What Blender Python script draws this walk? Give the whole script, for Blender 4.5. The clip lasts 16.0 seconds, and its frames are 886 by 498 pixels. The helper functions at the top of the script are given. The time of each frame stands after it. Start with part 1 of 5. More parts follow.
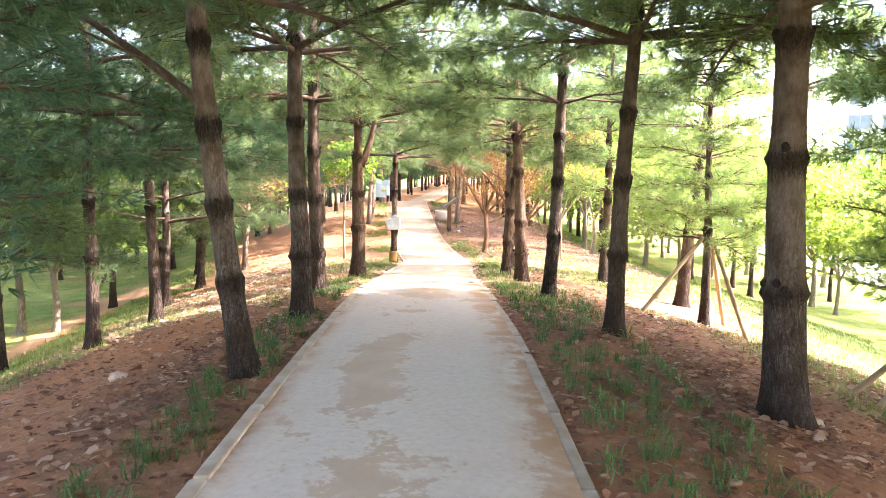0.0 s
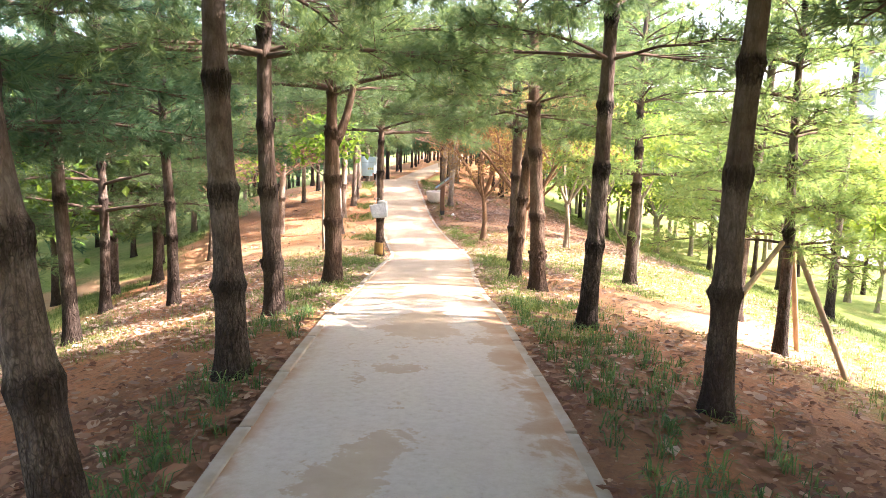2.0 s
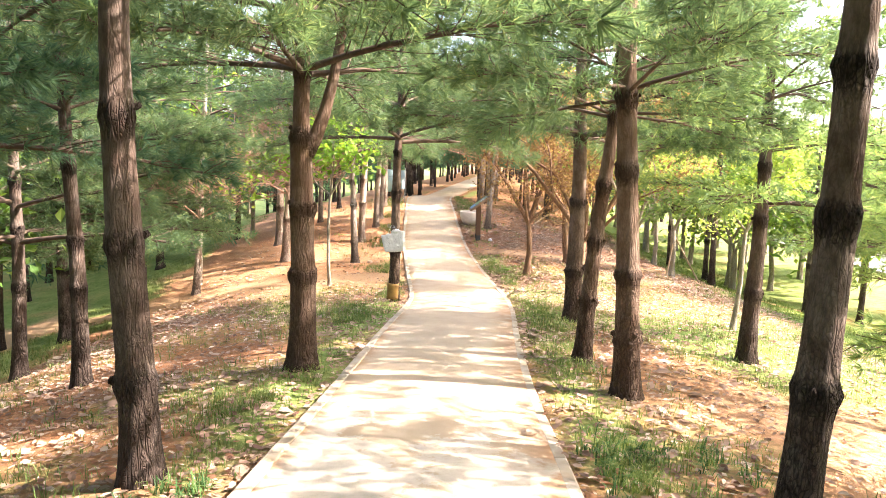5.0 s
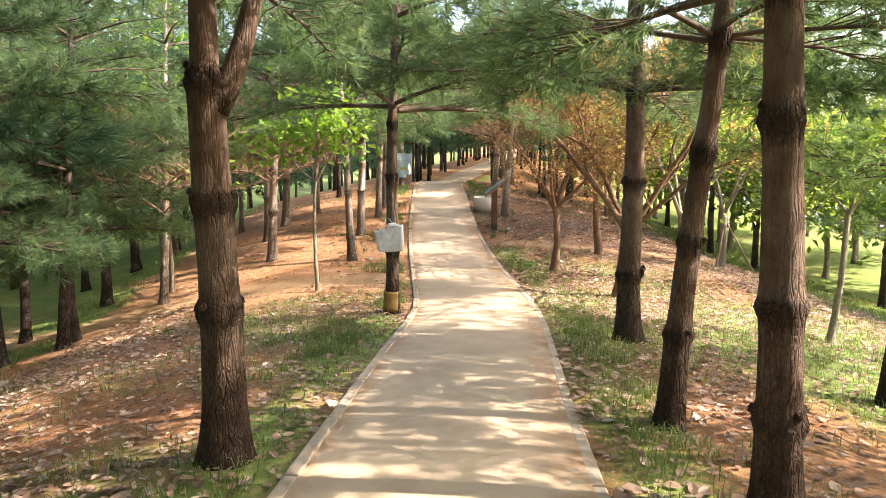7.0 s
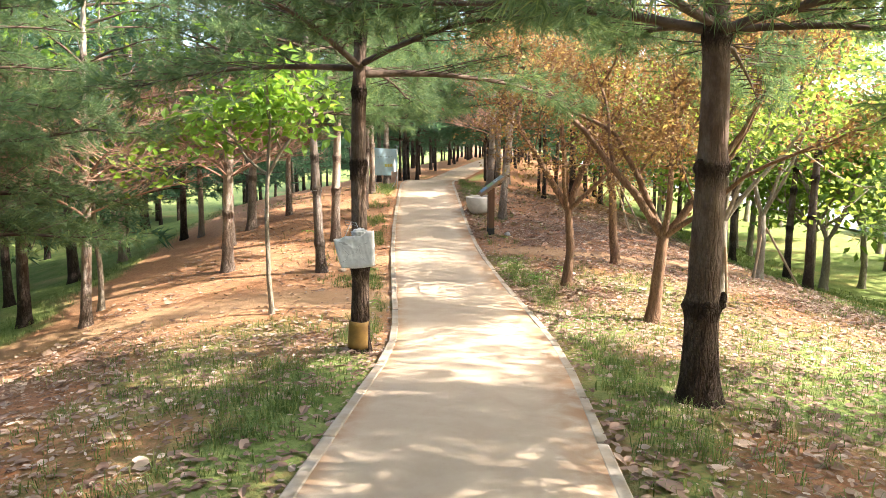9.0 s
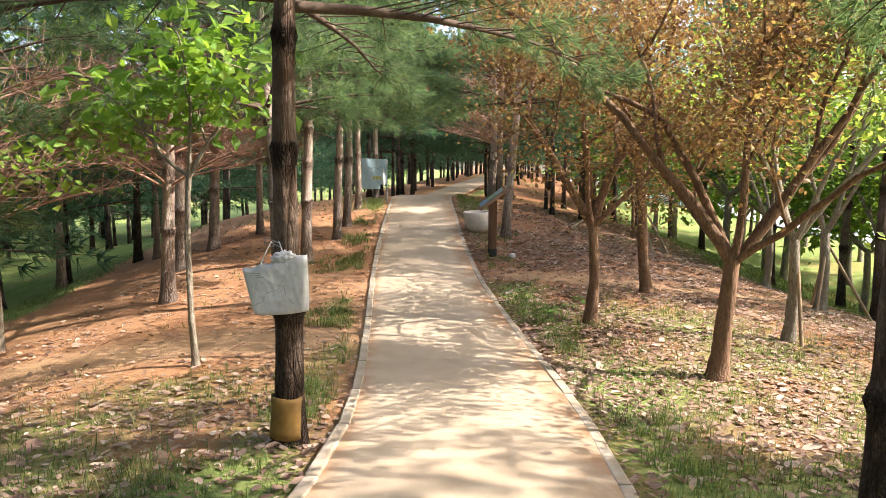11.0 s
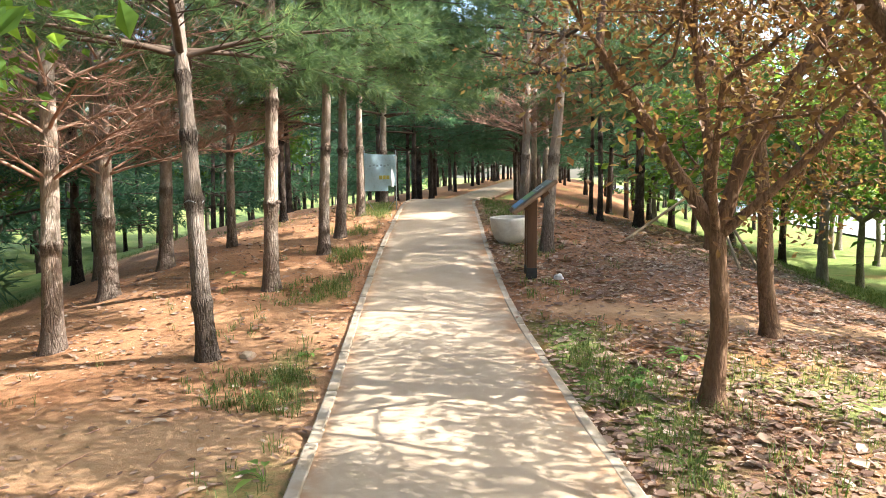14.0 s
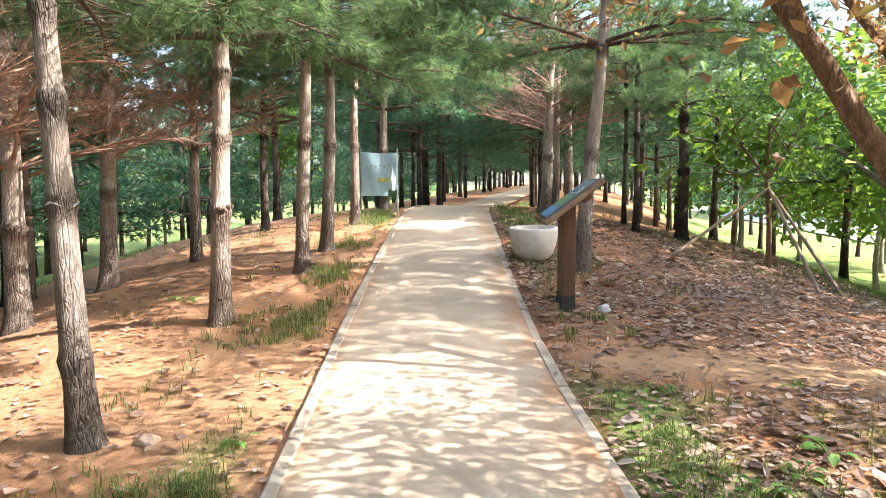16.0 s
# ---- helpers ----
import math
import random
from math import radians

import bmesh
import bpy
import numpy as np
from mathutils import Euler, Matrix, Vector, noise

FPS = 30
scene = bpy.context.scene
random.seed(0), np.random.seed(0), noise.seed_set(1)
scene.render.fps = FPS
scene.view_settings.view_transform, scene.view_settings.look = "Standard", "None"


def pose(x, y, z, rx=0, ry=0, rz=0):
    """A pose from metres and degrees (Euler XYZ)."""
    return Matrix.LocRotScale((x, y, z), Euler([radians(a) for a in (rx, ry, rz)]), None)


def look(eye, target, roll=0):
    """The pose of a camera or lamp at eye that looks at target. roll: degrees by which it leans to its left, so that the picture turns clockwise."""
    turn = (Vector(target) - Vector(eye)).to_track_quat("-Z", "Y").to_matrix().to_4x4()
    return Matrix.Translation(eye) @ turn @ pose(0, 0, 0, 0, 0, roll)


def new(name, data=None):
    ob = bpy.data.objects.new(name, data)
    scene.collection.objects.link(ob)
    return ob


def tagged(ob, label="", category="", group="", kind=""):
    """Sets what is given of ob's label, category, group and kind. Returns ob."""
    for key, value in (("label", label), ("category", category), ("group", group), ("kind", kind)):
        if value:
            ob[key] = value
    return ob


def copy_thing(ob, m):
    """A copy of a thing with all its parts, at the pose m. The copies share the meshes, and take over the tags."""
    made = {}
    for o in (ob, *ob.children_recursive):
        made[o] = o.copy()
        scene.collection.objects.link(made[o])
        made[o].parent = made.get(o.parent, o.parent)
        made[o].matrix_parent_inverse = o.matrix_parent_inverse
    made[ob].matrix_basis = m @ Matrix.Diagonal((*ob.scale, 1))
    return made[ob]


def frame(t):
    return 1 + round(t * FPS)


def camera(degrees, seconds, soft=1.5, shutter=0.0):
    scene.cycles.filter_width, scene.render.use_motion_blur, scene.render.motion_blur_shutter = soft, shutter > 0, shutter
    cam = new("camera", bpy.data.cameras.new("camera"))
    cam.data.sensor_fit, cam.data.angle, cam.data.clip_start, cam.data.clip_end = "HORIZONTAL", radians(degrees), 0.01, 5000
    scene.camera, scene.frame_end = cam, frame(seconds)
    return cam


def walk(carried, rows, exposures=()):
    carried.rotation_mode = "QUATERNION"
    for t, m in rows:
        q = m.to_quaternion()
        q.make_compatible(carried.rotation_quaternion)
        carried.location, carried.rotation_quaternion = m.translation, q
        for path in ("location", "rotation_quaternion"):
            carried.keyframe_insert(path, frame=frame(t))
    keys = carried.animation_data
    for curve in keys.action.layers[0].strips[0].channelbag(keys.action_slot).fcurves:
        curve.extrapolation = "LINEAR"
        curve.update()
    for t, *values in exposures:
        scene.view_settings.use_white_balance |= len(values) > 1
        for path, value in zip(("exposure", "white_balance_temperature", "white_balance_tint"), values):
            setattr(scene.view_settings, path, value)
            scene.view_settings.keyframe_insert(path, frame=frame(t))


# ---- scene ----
cam = camera(66.1, 16.0, soft=0.9)
METRES, EYE, TILT, LEAN, TURN = 19.3, 1.5, 0.0, 0.0, 0.1
ROWS = [
    (0.0, 0.0, 0.0, 0.0, 0.09, -6.51, -0.82),
    (0.5, -0.0018, 0.0321, 0.0008, -1.23, -7.23, -0.84),
    (1.0, -0.0029, 0.064, 0.0013, -1.29, -7.99, -0.57),
    (1.5, -0.0046, 0.0961, 0.0025, -1.54, -8.51, -0.24),
    (2.0, -0.005, 0.1287, 0.0038, -0.76, -8.59, -1.02),
    (2.5, -0.005, 0.16, 0.0054, -0.14, -8.61, -1.45),
    (3.0, -0.0005, 0.19, 0.0059, 0.81, -8.48, -1.05),
    (3.5, 0.0016, 0.2207, 0.0058, 1.42, -8.11, -1.14),
    (4.0, 0.0026, 0.2521, 0.0065, 1.69, -7.58, -1.59),
    (6.5, -0.003, 0.4136, -0.0034, 3.64, -7.95, -0.39),
    (7.0, -0.0024, 0.446, -0.0052, 3.42, -8.79, 0.06),
    (7.5, -0.0033, 0.4774, -0.0064, 3.44, -8.32, -0.14),
    (8.0, -0.0045, 0.5083, -0.0104, 2.86, -7.96, 0.09),
    (8.5, -0.0079, 0.54, -0.0144, 2.62, -8.81, -0.06),
    (11.0, -0.0049, 0.6977, -0.0321, 2.73, -6.99, -0.05),
    (11.5, -0.006, 0.729, -0.036, 2.56, -7.07, -0.12),
    (12.0, -0.0064, 0.7596, -0.0393, 2.65, -8.25, 0.07),
    (12.5, -0.0074, 0.7903, -0.042, 3.09, -8.22, 0.04),
    (13.0, -0.0077, 0.8217, -0.0434, 3.51, -7.45, 0.4),
    (13.5, -0.0086, 0.8512, -0.0449, 4.37, -6.36, 0.46),
    (14.0, -0.0083, 0.881, -0.0471, 4.9, -6.24, 0.49),
    (14.5, -0.0104, 0.9093, -0.0492, 5.33, -5.9, 0.28),
    (15.0, -0.0126, 0.9381, -0.0496, 5.67, -5.85, 0.46),
    (15.5, -0.0141, 0.9665, -0.0512, 5.6, -5.69, 0.13),
    (16.0, -0.0168, 0.9958, -0.0525, 5.75, -5.61, 0.25),
]
walk(cam, [(t, pose(0, 0, EYE, TILT, LEAN, TURN) @ pose(METRES * x, METRES * y, METRES * z, 90 + pitch, roll, yaw)) for t, x, y, z, yaw, pitch, roll in ROWS], exposures=[(0.0, 3.72, 7000, 26), (1.0, 3.72, 7050, 26), (2.0, 3.32, 7050, 25), (2.5, 3.38, 7050, 25), (3.5, 3.3, 7100, 22), (4.0, 3.35, 7100, 20), (6.5, 2.65, 7250, 16), (7.0, 2.45, 7250, 14), (8.5, 2.7, 7000, 12), (11.0, 2.05, 6850, 13), (11.5, 2.32, 6750, 11), (12.0, 2.42, 6650, 10), (13.0, 2.55, 6500, 8), (13.5, 2.3, 6450, 8), (14.0, 2.34, 6500, 9), (15.0, 2.35, 6400, 9), (15.5, 2.8, 6300, 10), (16.0, 2.75, 6300, 11)])

# ---------------------------------------------------------------- light
SUN_EL, SUN_AZ = radians(40), radians(93)
world = bpy.data.worlds.new("world")
scene.world = world
world.use_nodes = True
wn = world.node_tree.nodes
sky = wn.new("ShaderNodeTexSky")
sky.sky_type, sky.sun_disc, sky.sun_elevation, sky.sun_rotation = "NISHITA", False, SUN_EL, SUN_AZ
sky.air_density, sky.dust_density, sky.ozone_density = 1.0, 2.5, 1.0
wn["Background"].inputs["Strength"].default_value = 0.15
world.node_tree.links.new(sky.outputs[0], wn["Background"].inputs["Color"])
sun = new("sun", bpy.data.lights.new("sun", "SUN"))
sun.data.energy, sun.data.angle, sun.data.color = 3.4, radians(0.55), (1.0, 0.955, 0.88)
to_sun = Vector((math.sin(SUN_AZ) * math.cos(SUN_EL), math.cos(SUN_AZ) * math.cos(SUN_EL), math.sin(SUN_EL)))
sun.matrix_world = look(to_sun * 60, (0, 0, 0))

# ---------------------------------------------------------------- materials


class Nodes:
    """A small writer of node materials."""

    def __init__(self, name, rough=0.8, spec=0.3):
        self.mat = bpy.data.materials.new(name)
        self.mat.use_nodes = True
        self.t = self.mat.node_tree
        self.bsdf = self.t.nodes["Principled BSDF"]
        self.out = self.t.nodes["Material Output"]
        self.bsdf.inputs["Roughness"].default_value = rough
        self.bsdf.inputs["Specular IOR Level"].default_value = spec
        self.co = self.t.nodes.new("ShaderNodeTexCoord")
        self.geo = self.t.nodes.new("ShaderNodeNewGeometry")

    def put(self, socket, value):
        if hasattr(value, "is_output"):
            self.t.links.new(value, socket)
        elif isinstance(value, tuple) and len(value) == 3 and socket.type == "RGBA":
            socket.default_value = (*value, 1)
        else:
            socket.default_value = value

    def scaled(self, sx, sy, sz, world=True):
        m = self.t.nodes.new("ShaderNodeVectorMath")
        m.operation = "MULTIPLY"
        self.put(m.inputs[0], self.geo.outputs["Position"] if world else self.co.outputs["Object"])
        m.inputs[1].default_value = (sx, sy, sz)
        return m.outputs[0]

    def noise(self, vec, scale, detail=4.0, rough=0.55, warp=0.0):
        n = self.t.nodes.new("ShaderNodeTexNoise")
        self.put(n.inputs["Vector"], vec)
        n.inputs["Scale"].default_value, n.inputs["Detail"].default_value = scale, detail
        n.inputs["Roughness"].default_value, n.inputs["Distortion"].default_value = rough, warp
        return n.outputs["Fac"]

    def wobbled(self, vec, scale, amount):
        n, m, a = self.t.nodes.new("ShaderNodeTexNoise"), self.t.nodes.new("ShaderNodeVectorMath"), self.t.nodes.new("ShaderNodeVectorMath")
        self.put(n.inputs["Vector"], vec)
        n.inputs["Scale"].default_value = scale
        m.operation, a.operation = "SCALE", "ADD"
        self.put(m.inputs[0], n.outputs["Color"])
        m.inputs["Scale"].default_value = amount
        self.put(a.inputs[0], vec), self.put(a.inputs[1], m.outputs[0])
        return a.outputs[0]

    def cells(self, vec, scale, feature="F1", out="Distance"):
        n = self.t.nodes.new("ShaderNodeTexVoronoi")
        n.feature = feature
        self.put(n.inputs["Vector"], vec)
        n.inputs["Scale"].default_value = scale
        return n.outputs[out]

    def band(self, value, a, b, lo=0.0, hi=1.0):
        n = self.t.nodes.new("ShaderNodeMapRange")
        n.interpolation_type = "SMOOTHSTEP"
        self.put(n.inputs["Value"], value)
        for k, v in zip(("From Min", "From Max", "To Min", "To Max"), (a, b, lo, hi)):
            n.inputs[k].default_value = v
        return n.outputs[0]

    def mix(self, fac, a, b, blend="MIX"):
        n = self.t.nodes.new("ShaderNodeMix")
        n.data_type, n.blend_type = "RGBA", blend
        self.put(n.inputs[0], fac), self.put(n.inputs[6], a), self.put(n.inputs[7], b)
        return n.outputs[2]

    def math(self, op, a, b=0.0):
        n = self.t.nodes.new("ShaderNodeMath")
        n.operation, n.use_clamp = op, op != "SUBTRACT"
        self.put(n.inputs[0], a), self.put(n.inputs[1], b)
        return n.outputs[0]

    def attr(self, name):
        n = self.t.nodes.new("ShaderNodeAttribute")
        n.attribute_name = name
        return n.outputs["Fac"]

    def random(self):
        return self.t.nodes.new("ShaderNodeObjectInfo").outputs["Random"]

    def island(self):
        return self.geo.outputs["Random Per Island"]

    def done(self, colour, bump=None, strength=0.5, distance=0.01, rough=None, translucent=0.0, glow=(1.0, 1.0, 1.0)):
        self.put(self.bsdf.inputs["Base Color"], colour)
        if rough is not None:
            self.put(self.bsdf.inputs["Roughness"], rough)
        if bump is not None:
            b = self.t.nodes.new("ShaderNodeBump")
            b.inputs["Strength"].default_value, b.inputs["Distance"].default_value = strength, distance
            self.put(b.inputs["Height"], bump)
            self.put(self.bsdf.inputs["Normal"], b.outputs[0])
        if translucent:
            tr, mx = self.t.nodes.new("ShaderNodeBsdfTranslucent"), self.t.nodes.new("ShaderNodeMixShader")
            self.put(tr.inputs["Color"], self.mix(1.0, colour, glow, "MULTIPLY"))
            mx.inputs[0].default_value = translucent
            self.put(mx.inputs[1], self.bsdf.outputs[0]), self.put(mx.inputs[2], tr.outputs[0])
            self.put(self.out.inputs["Surface"], mx.outputs[0])
        return self.mat


def make_bark(name, pale, brown, dark, ring=True):
    n = Nodes(name, 0.9, 0.15)
    v = n.scaled(1, 1, 0.3, world=False)
    plates = n.cells(n.wobbled(n.scaled(1, 1, 0.15, world=False), 9, 0.05), 30, "DISTANCE_TO_EDGE")
    grain = n.noise(v, 38, 6, 0.7, 1.0)
    fine = n.noise(n.scaled(1, 1, 1, world=False), 120, 4, 0.7)
    flakes = n.cells(n.wobbled(n.scaled(1, 1, 0.42, world=False), 14, 0.06), 62, "DISTANCE_TO_EDGE")
    broken = n.band(n.noise(n.scaled(1, 1, 0.5, world=False), 24, 3), 0.42, 0.6)
    broad = n.noise(n.scaled(1, 1, 0.6, world=False), 7, 4, 0.6)
    base = n.mix(n.band(broad, 0.35, 0.65), brown, pale)
    base = n.mix(n.math("MULTIPLY", n.band(grain, 0.38, 0.6, 0.8, 0.0), n.band(n.attr("rough") if ring else broad, 0.05, 0.6, 0.28, 1.0)), base, dark)
    base = n.mix(n.band(fine, 0.5, 0.8, 0.0, 0.35), base, pale)
    rough_part = n.attr("rough") if ring else n.band(broad, 0.4, 0.8, 0.0, 0.35)
    crack = n.math("MULTIPLY", n.math("MULTIPLY", n.band(plates, 0.0, 0.13, 1.0, 0.0), broken), n.band(rough_part, 0.1, 0.8, 0.16, 0.9))
    chips = n.math("MULTIPLY", n.band(flakes, 0.0, 0.16, 1.0, 0.0), n.band(rough_part, 0.05, 0.7, 0.12, 0.7))
    crack = n.math("MAXIMUM", crack, chips)
    base = n.mix(crack, base, dark)
    base = n.mix(n.math("MULTIPLY", n.band(rough_part, 0.3, 0.9), 0.66), base, dark)
    base = n.mix(n.math("MULTIPLY", n.random(), 0.4), base, brown)
    plate_h = n.math("MULTIPLY", n.math("MULTIPLY", n.band(plates, 0.0, 0.14), n.band(flakes, 0.0, 0.2, 0.6, 1.0)), n.band(rough_part, 0.1, 0.8, 0.1, 0.7))
    h = n.math("ADD", plate_h, n.math("MULTIPLY", n.math("MULTIPLY", grain, n.band(rough_part, 0.0, 0.7, 0.3, 1.0)), 0.6))
    return n.done(base, h, 1.0, 0.035)


def make_foliage(name, colours, translucent=0.35, rough=0.55, spec=0.3, glow=(2.15, 1.8, 1.0)):
    n = Nodes(name, rough, spec)
    a, b, c = colours
    i = n.island()
    col = n.mix(n.band(i, 0.0, 0.6), a, b)
    col = n.mix(n.band(i, 0.72, 1.0), col, c)
    patch = n.noise(n.scaled(1, 1, 1), 0.9, 2)
    col = n.mix(n.math("MULTIPLY", n.band(patch, 0.35, 0.7), 0.45), col, a)
    return n.done(col, translucent=translucent, glow=glow)


def make_plain(name, a, b, scale=8.0, rough=0.7, spec=0.3, bump=0.2, translucent=0.0, metal=0.0, stretch=(1, 1, 1)):
    n = Nodes(name, rough, spec)
    v = n.scaled(*stretch, world=False)
    fine, broad = n.noise(v, scale * 6, 5, 0.6), n.noise(v, scale, 3)
    col = n.mix(n.band(broad, 0.3, 0.7), a, b)
    col = n.mix(n.band(fine, 0.45, 0.8, 0.0, 0.5), col, tuple(c * 0.6 for c in a))
    n.bsdf.inputs["Metallic"].default_value = metal
    return n.done(col, fine, bump, 0.006, translucent=translucent)


def make_ground():
    n = Nodes("ground_soil", 0.95, 0.1)
    p = n.scaled(1, 1, 1)
    big, mid, fine, grit = n.noise(p, 0.5, 3), n.noise(p, 2.6, 5, 0.6), n.noise(p, 17, 6, 0.7), n.noise(p, 85, 4, 0.7)
    soil = n.mix(n.band(mid, 0.3, 0.7), (0.44, 0.18, 0.082), (0.52, 0.255, 0.13))
    soil = n.mix(n.band(fine, 0.42, 0.72), soil, (0.15, 0.068, 0.035))
    needles = n.noise(n.scaled(5, 1.4, 1), 22, 5, 0.7, 1.2)
    soil = n.mix(n.band(needles, 0.52, 0.74, 0.0, 0.6), soil, (0.43, 0.26, 0.15))
    trail = n.mix(n.band(fine, 0.3, 0.75), (0.50, 0.325, 0.19), (0.43, 0.245, 0.135))
    soil = n.mix(n.attr("trail"), soil, trail)
    litter = n.mix(n.band(n.cells(p, 16, "F1"), 0.05, 0.5), (0.36, 0.225, 0.145), (0.16, 0.085, 0.054))
    litter = n.mix(n.band(fine, 0.4, 0.7), litter, (0.27, 0.16, 0.105))
    soil = n.mix(n.math("MULTIPLY", n.attr("litter"), n.band(mid, 0.28, 0.5)), soil, litter)
    green = n.mix(n.band(mid, 0.3, 0.7), (0.145, 0.21, 0.055), (0.24, 0.285, 0.095))
    green = n.mix(n.band(fine, 0.45, 0.75), green, (0.085, 0.13, 0.034))
    green = n.mix(n.band(big, 0.52, 0.75), green, (0.27, 0.27, 0.105))
    g = n.attr("grass")
    edge = n.math("ADD", g, n.math("SUBTRACT", n.math("MULTIPLY", fine, 0.7), 0.35))
    col = n.mix(n.band(edge, 0.36, 0.95), soil, green)
    col = n.mix(n.band(grit, 0.5, 0.85, 0.0, 0.35), col, (0.13, 0.075, 0.045))
    h = n.math("ADD", n.math("MULTIPLY", fine, 0.6), n.math("MULTIPLY", grit, 0.4))
    return n.done(col, h, 0.8, 0.035)


def make_path():
    n = Nodes("path_surface", 0.9, 0.15)
    p = n.scaled(1, 1, 1)
    big, mid, fine, grit = n.noise(p, 0.8, 4, 0.6, 0.6), n.noise(p, 3.2, 5, 0.62, 0.4), n.noise(p, 22, 5, 0.65), n.noise(p, 140, 3, 0.7)
    grey = n.mix(n.band(fine, 0.3, 0.7), (0.54, 0.478, 0.40), (0.48, 0.42, 0.348))
    tan = n.mix(n.band(mid, 0.3, 0.72), (0.47, 0.37, 0.27), (0.41, 0.31, 0.22))
    sandy = n.attr("sandy")
    patch = n.math("ADD", sandy, n.math("SUBTRACT", n.math("MULTIPLY", mid, 0.9), 0.45))
    patch = n.math("ADD", patch, n.math("SUBTRACT", n.math("MULTIPLY", big, 0.5), 0.25))
    patch = n.math("ADD", patch, n.math("SUBTRACT", n.math("MULTIPLY", fine, 0.36), 0.18))
    col = n.mix(n.band(patch, 0.47, 0.53, 0.0, 0.9), grey, tan)
    col = n.mix(n.band(big, 0.45, 0.7, 0.0, 0.3), col, tan)
    col = n.mix(n.band(fine, 0.6, 0.82, 0.0, 0.5), col, (0.30, 0.22, 0.15))
    col = n.mix(n.band(grit, 0.58, 0.8, 0.0, 0.4), col, (0.26, 0.2, 0.15))
    col = n.mix(n.math("MULTIPLY", n.attr("edge"), n.band(mid, 0.3, 0.6)), col, (0.36, 0.205, 0.115))
    h = n.math("ADD", n.math("MULTIPLY", fine, 0.5), n.math("MULTIPLY", grit, 0.5))
    return n.done(col, h, 0.35, 0.008)


# Trunks' shade and sunlight are put into these pine colours: near dark, far pale.
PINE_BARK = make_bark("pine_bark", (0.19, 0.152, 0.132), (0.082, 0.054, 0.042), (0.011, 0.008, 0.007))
SUNLIT_BARK = make_bark("sunlit_pine_bark", (0.54, 0.465, 0.40), (0.34, 0.25, 0.20), (0.10, 0.07, 0.055))
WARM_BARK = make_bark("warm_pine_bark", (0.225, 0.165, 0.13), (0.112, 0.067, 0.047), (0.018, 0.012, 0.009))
MID_BARK = make_bark("midtone_pine_bark", (0.34, 0.295, 0.26), (0.21, 0.16, 0.13), (0.055, 0.042, 0.035))
MAPLE_BARK = make_bark("maple_bark", (0.27, 0.17, 0.11), (0.19, 0.11, 0.068), (0.07, 0.04, 0.028), ring=False)
GREY_BARK = make_bark("grey_bark", (0.36, 0.32, 0.26), (0.24, 0.2, 0.15), (0.09, 0.07, 0.055), ring=False)
LIMB_BARK = make_plain("limb_bark", (0.075, 0.052, 0.04), (0.135, 0.098, 0.076), 6, 0.9, 0.1, 0.3)
DEAD_TWIG = make_plain("dead_twig", (0.30, 0.165, 0.115), (0.40, 0.26, 0.20), 6, 0.9, 0.1, 0.2)
NEEDLES = make_foliage("pine_needles", ((0.062, 0.112, 0.062), (0.108, 0.170, 0.086), (0.20, 0.245, 0.112)), 0.55, glow=(1.75, 1.7, 1.15))
NEEDLES_FRESH = make_foliage("fresh_pine_needles", ((0.095, 0.175, 0.092), (0.14, 0.235, 0.115), (0.22, 0.30, 0.13)), 0.55)
NEEDLES_DEEP = make_foliage("deep_pine_needles", ((0.045, 0.095, 0.060), (0.075, 0.145, 0.085), (0.115, 0.185, 0.098)), 0.5, glow=(1.6, 1.7, 1.3))
MAPLE_LEAF = make_foliage("maple_leaves", ((0.15, 0.082, 0.045), (0.25, 0.15, 0.066), (0.37, 0.30, 0.115)), 0.42, glow=(1.6, 1.5, 1.1))
BROAD_LEAF = make_foliage("broad_leaves", ((0.085, 0.18, 0.035), (0.15, 0.28, 0.05), (0.25, 0.37, 0.08)), 0.48)
FIELD_LEAF = make_foliage("field_tree_leaves", ((0.065, 0.14, 0.032), (0.12, 0.22, 0.048), (0.21, 0.31, 0.075)), 0.45)
YOUNG_LEAF = make_foliage("young_tree_leaves", ((0.13, 0.22, 0.06), (0.22, 0.32, 0.085), (0.33, 0.42, 0.13)), 0.5)
GRASS = make_foliage("grass_blades", ((0.075, 0.125, 0.038), (0.14, 0.195, 0.06), (0.30, 0.285, 0.12)), 0.38, glow=(1.7, 1.6, 1.0))
LILY = make_foliage("lilyturf_blades", ((0.035, 0.085, 0.032), (0.065, 0.14, 0.045), (0.13, 0.21, 0.065)), 0.3)
FALLEN = make_foliage("fallen_leaves", ((0.17, 0.10, 0.075), (0.34, 0.235, 0.175), (0.52, 0.42, 0.34)), 0.1, 0.75)
FALLEN_RED = make_foliage("fallen_red_leaves", ((0.12, 0.05, 0.03), (0.30, 0.15, 0.085), (0.48, 0.33, 0.23)), 0.1, 0.75)
WEED = make_foliage("weed_leaves", ((0.08, 0.17, 0.04), (0.14, 0.26, 0.06), (0.22, 0.33, 0.09)), 0.4)
GROUND = make_ground()
PATH_TOP = make_path()
KERB = make_plain("kerb_concrete", (0.44, 0.385, 0.32), (0.34, 0.265, 0.19), 4, 0.9, 0.15, 0.4)
ROAD = make_plain("pale_road", (0.42, 0.42, 0.41), (0.36, 0.36, 0.35), 2, 0.9, 0.2, 0.2)
STAKE = make_plain("stake_wood", (0.36, 0.26, 0.17), (0.25, 0.18, 0.12), 5, 0.85, 0.15, 0.3, stretch=(1, 1, 0.2))
